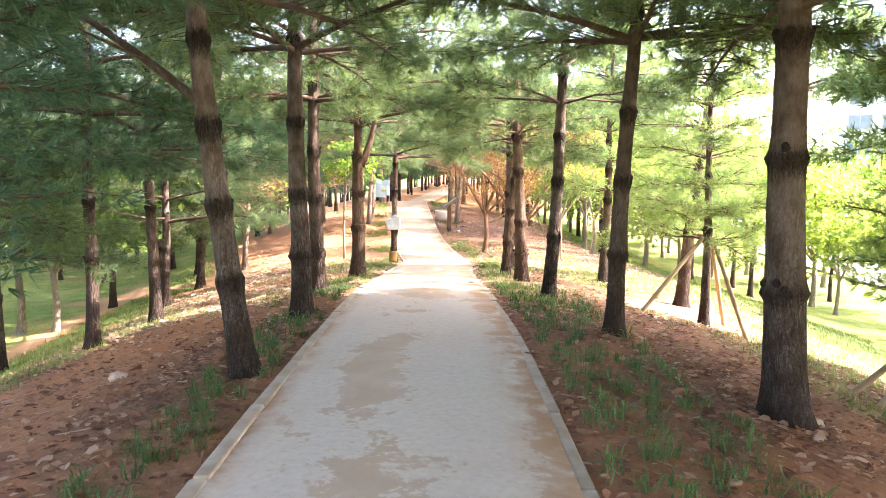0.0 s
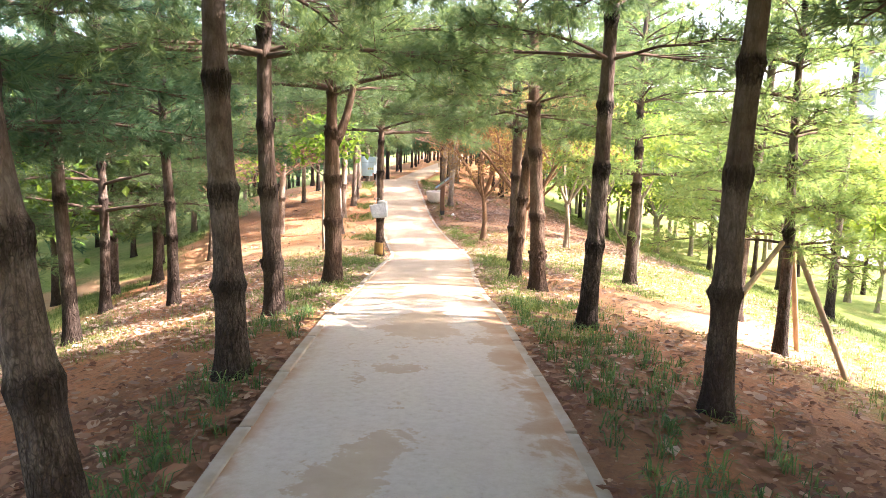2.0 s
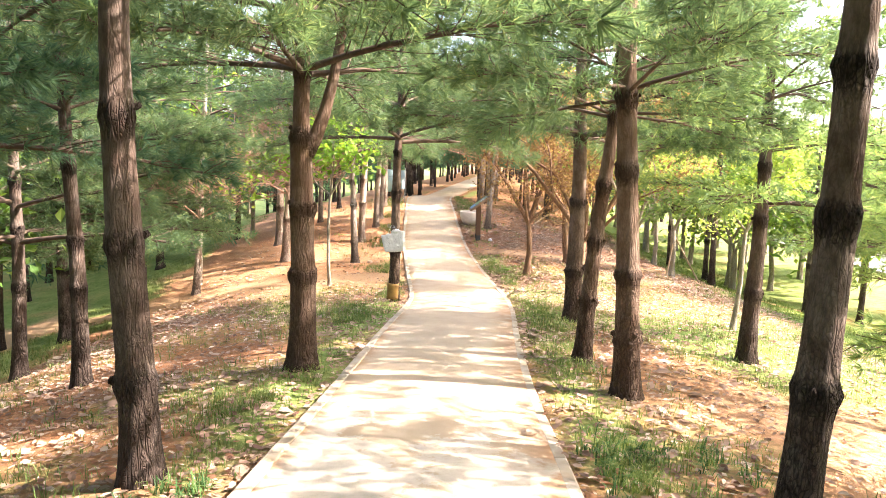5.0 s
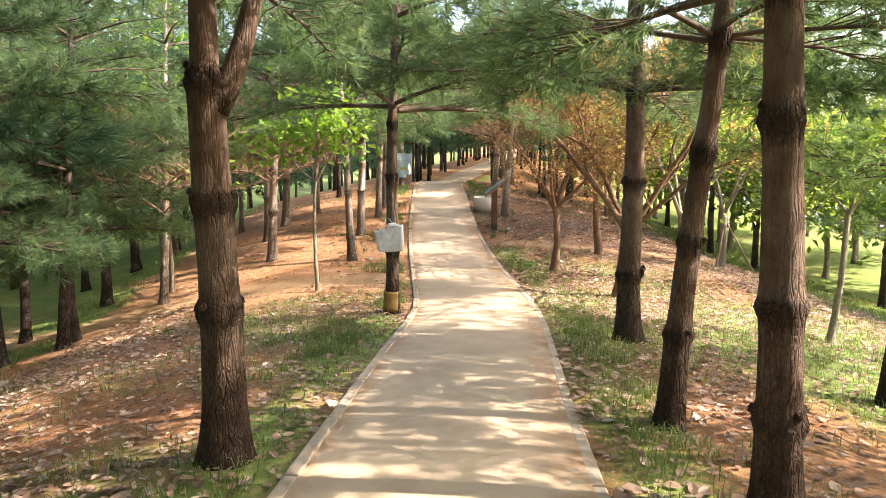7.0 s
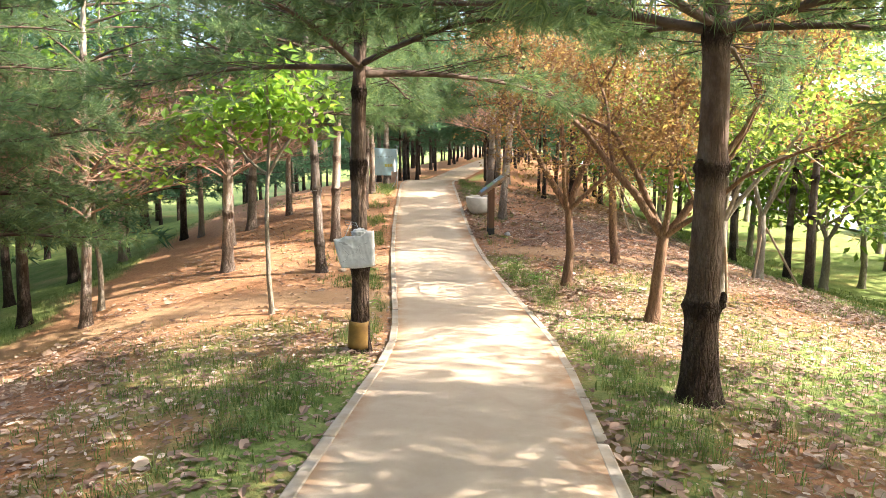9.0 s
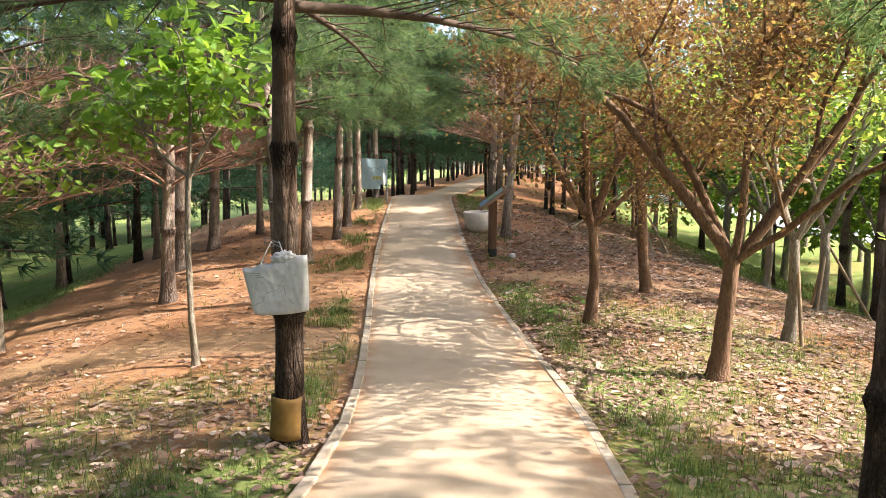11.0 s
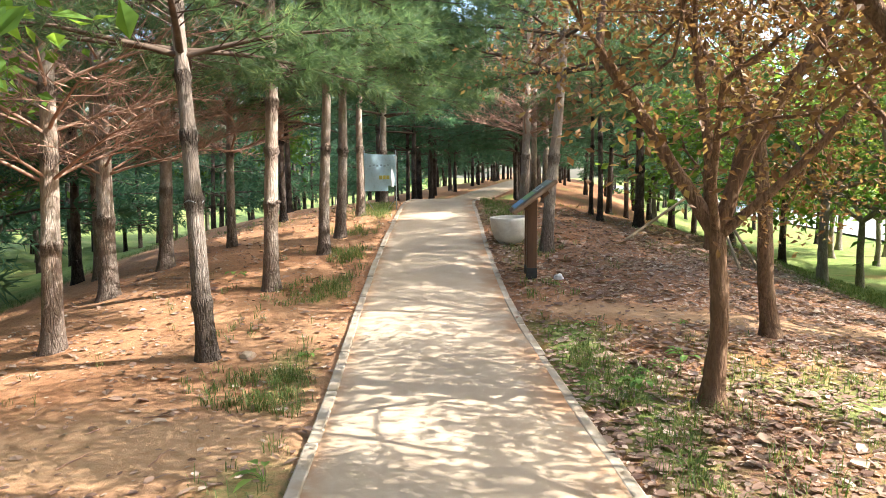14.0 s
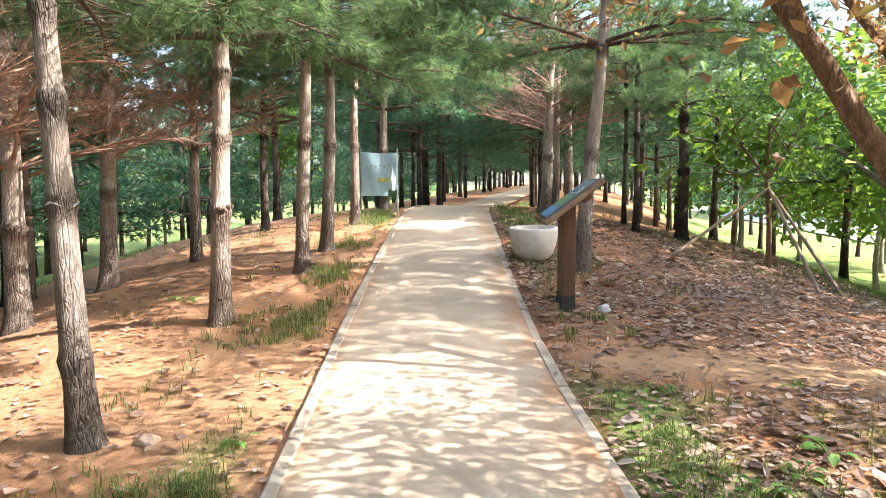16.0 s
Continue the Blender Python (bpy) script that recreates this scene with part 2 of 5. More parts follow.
DARK_WOOD = make_plain("brown_stained_wood", (0.085, 0.042, 0.025), (0.125, 0.064, 0.036), 5, 0.6, 0.3, 0.3, stretch=(1, 1, 0.15))
ROUND_WOOD = make_plain("split_log", (0.30, 0.2, 0.13), (0.16, 0.1, 0.065), 5, 0.8, 0.2, 0.4)
STONE = make_plain("pale_granite", (0.56, 0.50, 0.44), (0.66, 0.61, 0.55), 9, 0.75, 0.3, 0.25)
ROCK = make_plain("field_rock", (0.40, 0.27, 0.19), (0.5, 0.4, 0.31), 6, 0.9, 0.2, 0.6)
PLASTIC = make_plain("white_plastic_film", (0.74, 0.74, 0.74), (0.62, 0.62, 0.63), 7, 0.4, 0.4, 0.35, translucent=0.25)
STRING = make_plain("grey_string", (0.42, 0.42, 0.42), (0.3, 0.3, 0.31), 20, 0.8)
YELLOW = make_plain("yellow_tape", (0.27, 0.155, 0.04), (0.18, 0.10, 0.032), 9, 0.6, 0.3, 0.3)
BLUE_SHEET = make_plain("pale_blue_sheet", (0.42, 0.64, 0.78), (0.50, 0.69, 0.81), 3, 0.7, 0.3, 0.15, translucent=0.4)
WHITE_SHEET = make_plain("bleached_sheet", (0.68, 0.72, 0.74), (0.58, 0.65, 0.69), 5, 0.7, 0.3, 0.2, translucent=0.25)
INK = make_plain("grey_ink", (0.14, 0.18, 0.22), (0.2, 0.24, 0.28), 5)
FAINT_INK = make_plain("faded_blue_ink", (0.27, 0.40, 0.50), (0.32, 0.45, 0.55), 5)
YELLOW_INK = make_plain("faded_yellow_ink", (0.50, 0.47, 0.12), (0.42, 0.42, 0.16), 5)
PANEL = make_plain("panel_print", (0.20, 0.23, 0.22), (0.28, 0.30, 0.26), 5, 0.65, 0.2, 0.05)
PANEL_BLUE = make_plain("panel_blue", (0.16, 0.28, 0.46), (0.22, 0.36, 0.52), 5, 0.65, 0.2, 0.05)
PANEL_GREEN = make_plain("panel_green", (0.20, 0.32, 0.13), (0.28, 0.38, 0.2), 5, 0.65, 0.2, 0.05)
PANEL_WHITE = make_plain("panel_white", (0.6, 0.62, 0.6), (0.5, 0.52, 0.5), 5, 0.65, 0.2, 0.05)
WALL = make_plain("white_tower_paint", (0.76, 0.76, 0.75), (0.70, 0.70, 0.69), 0.4, 0.8, 0.2, 0.1)
CAR_PAINT = make_plain("white_car_paint", (0.74, 0.75, 0.76), (0.7, 0.71, 0.72), 1, 0.25, 0.5, 0.0)
RUBBER = make_plain("black_rubber", (0.03, 0.03, 0.03), (0.045, 0.045, 0.045), 5, 0.8)
STEEL = make_plain("grey_steel", (0.36, 0.37, 0.38), (0.28, 0.29, 0.3), 5, 0.4, 0.5, 0.1, metal=0.7)
GLASS = make_plain("dark_window_glass", (0.10, 0.14, 0.18), (0.14, 0.19, 0.24), 1, 0.08, 0.6, 0.0)

# ---------------------------------------------------------------- helpers


def raw_mesh(name, verts, faces, mat, smooth=False, attrs=None):
    """A mesh from arrays: verts n x 3, faces m x k."""
    me = bpy.data.meshes.new(name)
    verts, faces = np.asarray(verts, np.float32), np.asarray(faces, np.int32)
    m, k = faces.shape
    me.vertices.add(len(verts))
    me.vertices.foreach_set("co", verts.ravel())
    me.loops.add(m * k)
    me.loops.foreach_set("vertex_index", faces.ravel())
    me.polygons.add(m)
    me.polygons.foreach_set("loop_start", np.arange(0, m * k, k, dtype=np.int32))
    me.polygons.foreach_set("loop_total", np.full(m, k, np.int32))
    me.update(calc_edges=True)
    me.polygons.foreach_set("use_smooth", np.full(m, smooth))
    for key, values in (attrs or {}).items():
        me.attributes.new(key, "FLOAT", "POINT").data.foreach_set("value", np.asarray(values, np.float32))
    me.materials.append(mat)
    return me


def part(name, me, parent, label=""):
    """A mesh (or a bmesh and its material) as one object under a thing or a part."""
    ob = new(name, me)
    ob.parent = parent
    if label:
        tagged(ob, label)
    return ob


def bm_mesh(name, bm, mat, smooth=False):
    me = bpy.data.meshes.new(name)
    bmesh.ops.recalc_face_normals(bm, faces=bm.faces)
    bm.to_mesh(me)
    bm.free()
    me.materials.append(mat)
    for f in me.polygons:
        f.use_smooth = smooth
    return me


def empty(name, m=None):
    ob = new(name)
    ob.empty_display_size = 0.1
    if m is not None:
        ob.matrix_world = m
    return ob


def box(sx, sy, sz, m=None, bevel=0.0, seg=2):
    bm = bmesh.new()
    bmesh.ops.create_cube(bm, size=1)
    bmesh.ops.transform(bm, matrix=Matrix.Diagonal((sx, sy, sz, 1)), verts=bm.verts)
    if bevel:
        bmesh.ops.bevel(bm, geom=bm.edges[:], offset=bevel, segments=seg, affect="EDGES", profile=0.5)
    if m is not None:
        bmesh.ops.transform(bm, matrix=m, verts=bm.verts)
    return bm


class Soup:
    """Collects vertices and faces of one size."""

    def __init__(self):
        self.v, self.f, self.n = [], [], 0

    def add(self, v, f):
        self.v.append(np.asarray(v, np.float32))
        self.f.append(np.asarray(f, np.int64) + self.n)
        self.n += len(v)

    def arrays(self):
        return np.concatenate(self.v), np.concatenate(self.f)


def tube(points, radii, sides=6, wobble=None):
    """A tube of quads along points, with a closed tip."""
    points, radii = np.asarray(points, float), np.asarray(radii, float)
    tang = np.gradient(points, axis=0)
    tang /= np.linalg.norm(tang, axis=1)[:, None] + 1e-9
    ref = np.array([0.0, 0, 1]) if abs(tang[:, 2]).mean() < 0.8 else np.array([0.0, 1, 0])
    a = np.cross(tang, ref)
    a /= np.linalg.norm(a, axis=1)[:, None] + 1e-9
    b = np.cross(tang, a)
    ang = np.linspace(0, 2 * np.pi, sides, endpoint=False)
    rad = radii[:, None] * (np.ones((1, sides)) if wobble is None else wobble)
    v = points[:, None] + rad[..., None] * (np.cos(ang)[None, :, None] * a[:, None] + np.sin(ang)[None, :, None] * b[:, None])
    n = len(points)
    i, j = np.meshgrid(np.arange(n - 1), np.arange(sides), indexing="ij")
    k = (j + 1) % sides
    f = np.stack([i * sides + j, i * sides + k, (i + 1) * sides + k, (i + 1) * sides + j], -1).reshape(-1, 4)
    return v.reshape(-1, 3), f


def lattice(x, y, size, seed=0):
    """Smooth value noise from 0 to 1 at points of the plan."""
    x, y = np.asarray(x, float) / size, np.asarray(y, float) / size
    i, j = np.floor(x), np.floor(y)
    u, v = x - i, y - j
    u, v = u * u * (3 - 2 * u), v * v * (3 - 2 * v)

    def corner(a, b):
        s = np.sin(a * 127.1 + b * 311.7 + seed * 74.7) * 43758.5453
        return s - np.floor(s)
    return (corner(i, j) * (1 - u) + corner(i + 1, j) * u) * (1 - v) + (corner(i, j + 1) * (1 - u) + corner(i + 1, j + 1) * u) * v


def soft(v, k=0.4):
    return k * np.logaddexp(0, np.asarray(v, float) / k)


# ---------------------------------------------------------------- the lie of the land
LINE = np.arange(-70, 401, 0.25)
RIDGE_Y = (-10, 0, 4, 6.5, 8.7, 10, 11, 12.2, 15.9, 17.5, 19.2, 21, 22.4, 24.2, 26, 26.8, 27.7, 28.6, 31, 34, 36, 40, 45, 50, 60, 90)
RIDGE_Z = (0.05, 0.03, 0.05, 0.02, -0.06, -0.2, -0.3, -0.42, -0.73, -0.9, -1.05, -1.1, -1.08, -0.97, -0.8, -0.72, -0.63, -0.55, -0.34, -0.12, -0.1, -0.36, -0.25, -0.1, 0.15, 0.3)
KNOT = np.exp(-0.5 * (np.arange(-8, 9) * 0.25 / 0.55) ** 2)
RIDGE = np.convolve(np.pad(np.interp(LINE, RIDGE_Y, RIDGE_Z), 8, mode="edge"), KNOT / KNOT.sum(), mode="valid")
LEFT = np.interp(LINE, (-10, 9, 12, 14, 16.5, 17.6, 18.3, 19.2, 20.2, 21.4, 23.5, 25.4, 27, 29, 32.5, 34.4, 40, 49, 60, 90), (-1.075, -1.075, -1.06, -1.05, -0.99, -0.97, -1.02, -1.1, -1.23, -1.39, -1.66, -1.89, -2.04, -2.22, -2.51, -2.66, -2.45, -1.4, 0.1, 3))
RIGHT = np.interp(LINE, (-10, 6, 7, 8, 9.5, 11, 13, 14.5, 16.7, 18.5, 19.3, 20.2, 21.5, 22.9, 24.6, 26.4, 28.6, 29.8, 32.5, 34.4, 40, 49, 60, 90), (0.65, 0.64, 0.6, 0.56, 0.55, 0.51, 0.52, 0.56, 0.66, 0.66, 0.61, 0.52, 0.33, 0.14, -0.13, -0.33, -0.54, -0.62, -0.84, -1.0, -0.85, 0.25, 1.85, 4.8))
LEFT = np.convolve(np.pad(LEFT, 8, mode="edge"), KNOT / KNOT.sum(), mode="valid")
RIGHT = np.convolve(np.pad(RIGHT, 8, mode="edge"), KNOT / KNOT.sum(), mode="valid")
FIELD = -2.7


def ridge(y):
    return np.interp(y, LINE, RIDGE)


def path_left(y):
    return np.interp(y, LINE, LEFT)


def path_right(y):
    return np.interp(y, LINE, RIGHT)


def land(x, y):
    """The smooth height of the ground: a low ridge that carries the path, falling to flat fields."""
    x, y = np.asarray(x, float), np.asarray(y, float)
    u = x - np.interp(y, (0, 10, 20, 30, 40, 50, 60, 90), (0, 0, -0.3, -1, -1.5, -0.6, 1, 4))
    a = np.abs(u)
    s = np.where(u < 0, np.interp(y, (0, 8, 13, 17, 20, 24, 28, 40), (0.25, 0.25, 0.16, 0.1, 0.05, 0.02, 0.03, 0.04)),
                 np.interp(y, (0, 10, 12, 14, 21, 24, 29, 40), (0.24, 0.23, 0.16, 0.1, 0.06, 0.08, 0.16, 0.15)))
    brow = np.where(u < 0, np.interp(y, (0, 8, 14, 20, 28, 40), (5, 5, 4.5, 4, 4.2, 4.5)), np.interp(y, (0, 8, 14, 20, 30, 40), (5.5, 5.5, 6, 6.5, 5.5, 5)))
    z = ridge(y) - s * soft(a - 1.5) - 0.22 * soft(a - brow, 0.8)
    return FIELD + soft(z - FIELD, 0.3)


def off_path(x, y):
    """Metres beyond the path's edges; negative on it."""
    return np.maximum(path_left(y) - x, x - path_right(y))


def ground_z(x, y):
    x, y = np.asarray(x, float), np.asarray(y, float)
    off = off_path(x, y)
    rough = 0.05 * (lattice(x, y, 1.7, 1) - 0.5) + 0.03 * (lattice(x, y, 0.5, 2) - 0.5) + 0.014 * (lattice(x, y, 0.17, 3) - 0.5)
    return land(x, y) + rough * np.clip(off / 0.5, 0.1, 1) + 0.01 - 0.09 * np.clip(0.07 - off, 0, 0.07) / 0.07


def gz(x, y):
    return float(ground_z(x, y))


def blend(v, a, b):
    t = np.clip((np.asarray(v, float) - a) / (b - a), 0, 1)
    return t * t * (3 - 2 * t)


def grass_share(x, y):
    """How grassy the ground is, 0 to 1."""
    x, y = np.asarray(x, float), np.asarray(y, float)
    off, left = off_path(x, y), x < path_left(y)
    n = 0.65 * lattice(x, y, 1.5, 5) + 0.35 * lattice(x, y, 0.45, 6)
    field = blend(off, 5.0, 7.0)
    g_l = np.interp(y, (0, 8, 10, 15, 18, 20, 22, 40), (0.12, 0.14, 0.44, 0.47, 0.45, 0.28, 0.12, 0.18)) + 0.75 * blend(off, 2.6, 4.2) * (1 - blend(y, 9, 15))
    g_r = np.interp(y, (0, 7, 9, 13, 17, 22, 24, 25, 30, 40), (0.1, 0.16, 0.42, 0.58, 0.66, 0.52, 0.34, 0.05, 0.24, 0.34)) + 0.7 * blend(off, 1.9, 3.4) * (1 - blend(y, 16, 21))
    verge = 0.35 * np.exp(-((off - 0.45) / 0.3) ** 2) * blend(y, 6, 10)
    return np.clip(np.maximum(np.where(left, g_l, g_r) + verge, field) + (n - 0.5) * 0.9, 0, 1)


def trail_share(x, y):
    """The bare footways that cross the ridge, and a paler patch to the right of the path."""
    left = np.exp(-((y - (20.9 + 0.10 * (x + 3))) / 0.55) ** 2) * blend(-x, 1.2, 2.2) * (1 - blend(-x, 9, 13))
    right = np.exp(-((y - (24.6 + 0.04 * x)) / 0.5) ** 2) * blend(x, -0.2, 0.6) * (1 - blend(x, 8, 12))
    low = np.exp(-((x + 7.6 + 0.1 * y) / 0.4) ** 2) * (1 - blend(y, 20, 24)) * blend(y, 6, 10)
    pale_patch = 0.85 * np.exp(-((x - 3.5) / 1.7) ** 2 - ((y - 11.0) / 2.4) ** 2) * (0.5 + lattice(x, y, 0.9, 15))
    return np.clip(left + right + low + pale_patch, 0, 1)


def litter_share(x, y):
    off, left = off_path(x, y), x < path_left(y)
    n = lattice(x, y, 1.1, 9)
    a = np.where(left, np.interp(y, (0, 9, 13, 18, 20, 22), (0.85, 0.7, 0.5, 0.6, 0.3, 0.2)), np.interp(y, (0, 8, 13, 18, 20, 24, 30, 36), (0.8, 0.75, 0.5, 0.6, 0.85, 0.9, 0.75, 0.4)))
    a = a * np.where(left & (y < 9), 1 - 0.65 * blend(off, 0.9, 1.8), 1.0)
    return np.clip(a * (0.4 + 1.1 * n), 0, 1) * (1 - blend(off, 5, 8)) * (1 - 0.9 * trail_share(x, y))


def graded(near, far, step, grow, start=0.0):
    """Coordinates with a fine step out to near, growing towards far."""
    out, v, s = [], start, step
    while v < far:
        out.append(v)
        s = step if v < near else s * grow
        v += s
    return np.array(out + [far])


xs = graded(7, 420, 0.125, 1.14)
xs = np.concatenate([-xs[:0:-1], xs]) - 0.4
ys = graded(37, 600, 0.14, 1.14, -2.0)
ys = np.concatenate([-2 - graded(0.2, 300, 0.3, 1.2)[:0:-1], ys])
gx, gy = np.meshgrid(xs, ys)
far_roll = 1.6 * (lattice(gx, gy, 60, 11) - 0.5) * blend(np.hypot(gx, gy - 15), 60, 140)
gv = np.stack([gx, gy, ground_z(gx, gy) + far_roll], -1).reshape(-1, 3)
nx, ny = len(xs), len(ys)
ii, jj = np.meshgrid(np.arange(ny - 1), np.arange(nx - 1), indexing="ij")
gf = np.stack([ii * nx + jj, ii * nx + jj + 1, (ii + 1) * nx + jj + 1, (ii + 1) * nx + jj], -1).reshape(-1, 4)
flat_x, flat_y = gv[:, 0].astype(float), gv[:, 1].astype(float)
tr = trail_share(flat_x, flat_y)
ground = new("ground", raw_mesh("ground", gv, gf, GROUND, True, {
    "grass": grass_share(flat_x, flat_y) * (1 - 0.9 * tr), "trail": np.clip(tr + (0.12 + 0.5 * lattice(flat_x, flat_y, 0.8, 17)) * blend(flat_y, 16, 20) * np.where(flat_x > path_right(flat_y), 0.3, 1.0), 0, 1), "litter": litter_share(flat_x, flat_y)}))
tagged(ground, "red-brown soil with pine needles, dry leaves and grass", "ground", kind="structure")

# the path: a slightly crowned strip, with its kerbs as pieces further down
py = np.arange(-8, 90, 0.12)
across = np.linspace(0, 1, 23)
pl, pr = path_left(py)[:, None], path_right(py)[:, None]
px_ = pl + (pr - pl) * across[None]
pz = ridge(py)[:, None] + 0.02 + 0.018 * (1 - (2 * across[None] - 1) ** 2) + 0.012 * (lattice(px_, np.repeat(py[:, None], 23, 1), 0.8, 21) - 0.5)
pyy = np.repeat(py[:, None], 23, 1)
pv = np.stack([px_, pyy, pz], -1).reshape(-1, 3)
ii, jj = np.meshgrid(np.arange(len(py) - 1), np.arange(22), indexing="ij")
pf = np.stack([ii * 23 + jj, ii * 23 + jj + 1, (ii + 1) * 23 + jj + 1, (ii + 1) * 23 + jj], -1).reshape(-1, 4)
wander = 0.47 + 0.22 * (lattice(pyy * 0, pyy, 1.3, 23) - 0.5)
mid_stain = 0.62 * np.exp(-((across[None] - wander) / (0.08 + 0.22 * lattice(pyy * 0 + 5, pyy, 0.9, 24))) ** 2) * lattice(px_, pyy, 0.55, 25) * (1 - blend(pyy, 9, 12))
mid_stain = mid_stain + 0.34 * np.exp(-((across[None] - 0.97) / 0.11) ** 2) * (0.5 + lattice(px_ * 0, pyy, 0.7, 26)) * (1 - blend(pyy, 8, 11))
sandy = np.clip(0.28 + 0.0 * px_ + mid_stain + 0.62 * blend(pyy, 9, 13), 0, 1)
edge = np.clip(1 - 7 * np.minimum(across, 1 - across) * np.where(across > 0.5, 0.75, 2.0), 0, 1)[None] * np.ones_like(px_)
path = new("path", raw_mesh("path", pv, pf, PATH_TOP, True, {"sandy": sandy.ravel(), "edge": edge.ravel()}))
tagged(path, "pale compacted sandy concrete footpath with tan stains", "path", kind="structure")

ry = np.arange(-60, 200, 2.0)
rv = np.concatenate([np.stack([17.0 + 0.03 * (ry - 40), ry, np.full_like(ry, FIELD + 0.10)], -1), np.stack([23.5 + 0.03 * (ry - 40), ry, np.full_like(ry, FIELD + 0.12)], -1)])
k = len(ry)
rf = np.stack([np.arange(k - 1), np.arange(k - 1) + k, np.arange(1, k) + k, np.arange(1, k)], -1)
tagged(new("road", raw_mesh("road", rv, rf, ROAD)), "pale concrete lane beyond the trees", "road", kind="structure")

# ---------------------------------------------------------------- trees


def needle_tris(rng, centres, heads, count, length, width):
    """Tufts of thin triangular needles that fan out round each head direction."""
    n = len(centres)
    c = np.repeat(centres, count, 0)
    h = np.repeat(heads, count, 0)
    spread = rng.normal(size=(n * count, 3))
    spread /= np.linalg.norm(spread, axis=1)[:, None]
    d = h * 0.75 + spread * 0.75 + np.array([0, 0, -0.06])
    d /= np.linalg.norm(d, axis=1)[:, None]
    side = np.cross(d, rng.normal(size=(n * count, 3)))
    side /= np.linalg.norm(side, axis=1)[:, None] + 1e-9
    size = length * rng.uniform(0.65, 1.15, (n * count, 1))
    start = c + d * 0.01
    v = np.stack([start - side * width / 2, start + side * width / 2, start + d * size], 1).reshape(-1, 3)
    return v, np.arange(len(v)).reshape(-1, 3)


def pine_crown(seed, low, high, reach, twigs, tufts, count, length, width, bare=0.35, dead=0, step=0.55, sides=5, apart=0):
    """Whorls of limbs with twigs, and their needles, round the z axis: limb mesh arrays, needle arrays, dead limb arrays."""
    rng = np.random.default_rng(seed)
    limbs, dry, cen, head, single = Soup(), Soup(), [], [], []
    z, whorl = low, 0
    while z < high - 0.2:
        share = (z - low) / (high - low)
        full = reach * (1 - share) ** 0.75 + 0.25
        m = rng.integers(4, 7)
        turn = rng.uniform(0, 6.28)
        is_dead = whorl < dead
        for i in range(m):
            a = turn + i * 6.283 / m + rng.normal() * 0.22
            size = full * rng.uniform(0.7, 1.12) * (0.85 if is_dead else 1)
            up = rng.uniform(0.02, 0.3) + 0.45 * share + (0.28 if is_dead else 0)
            t = np.linspace(0, 1, 7)
            out = np.array([math.cos(a), math.sin(a), 0])
            bend = np.array([-out[1], out[0], 0]) * rng.normal() * 0.12
            pts = out * (t * size)[:, None] + bend * (t ** 2 * size)[:, None]
            pts[:, 2] = z + rng.normal() * 0.03 + size * (up * t - 0.16 * t ** 2.2) + 0.02 * rng.normal(size=7) * t
            r0 = (0.016 + 0.010 * size) * (0.6 if is_dead or reach < 2 else 0.85)
            soup = Soup() if whorl < apart else dry if is_dead else limbs
            few = slice(None) if sides > 3 else slice(0, 7, 3)
            soup.add(*tube(pts[few], np.linspace(r0, 0.004, 7)[few], sides))
            k = int(twigs * size / reach * (1.35 if whorl < 4 and sides > 3 else 0.62)) + 2
            for f in np.linspace(0.22 if is_dead else bare, 0.98, k):
                q = np.array([np.interp(f, t, pts[:, c]) for c in range(3)])
                along = np.array([np.interp(min(f + 0.05, 1), t, pts[:, c]) - np.interp(f - 0.05, t, pts[:, c]) for c in range(3)])
                along /= np.linalg.norm(along) + 1e-9
                for s in (-1, 1):
                    cross = np.cross(along, (0, 0, 1.0)) * s
                    d = along * rng.uniform(0.5, 1.0) + cross * rng.uniform(0.5, 1.0) + np.array([0, 0, rng.normal() * 0.16 + 0.12])
                    d /= np.linalg.norm(d)
                    tl = size * 0.34 * (1.15 - f) * rng.uniform(0.6, 1.25) + 0.1
                    if sides > 4:
                        soup.add(*tube([q, q + d * tl * 0.55, q + d * tl + np.array([0, 0, rng.normal() * 0.04])], [0.007, 0.005, 0.002], 3))
                    if is_dead:
                        for _ in range(5):
                            e = d + rng.normal(size=3) * 0.6 + np.array([0, 0, 0.35])
                            w = q + d * tl * rng.uniform(0.4, 0.9)
                            soup.add(*tube([w, w + e * tl * 0.3, w + e * tl * 0.6], [0.0035, 0.0025, 0.0012], 3))
                        continue
                    for g in np.linspace(0.35, 1.0, tufts):
                        cen.append(q + d * tl * g + rng.normal(size=3) * np.array([0.03, 0.03, 0.06]))
                        head.append(d * 0.8 + along * 0.3)
            if whorl < apart:
                single.append((is_dead, soup.arrays()))
            if not is_dead:
                cen.append(pts[-1]), head.append(out)
        z += step * rng.uniform(0.85, 1.15) * (1 - 0.25 * share)
        whorl += 1
    cen, head = np.array(cen), np.array(head)
    return limbs.arrays(), needle_tris(rng, cen, head, count, length, width), dry.arrays() if dry.n else None, single


def crown_meshes(name, needles, *args, **kw):
    limb, leaf, dry, single = pine_crown(*args, **kw)
    made = {"single": [(d, raw_mesh("limb", *m, DEAD_TWIG if d else LIMB_BARK, True)) for d, m in single], "limbs": raw_mesh(name + "_limbs", *limb, LIMB_BARK, True), "needles": raw_mesh(name + "_needles", *leaf, needles)}
    if dry:
        made["dead"] = raw_mesh(name + "_dead", *dry, DEAD_TWIG, True)
    return made


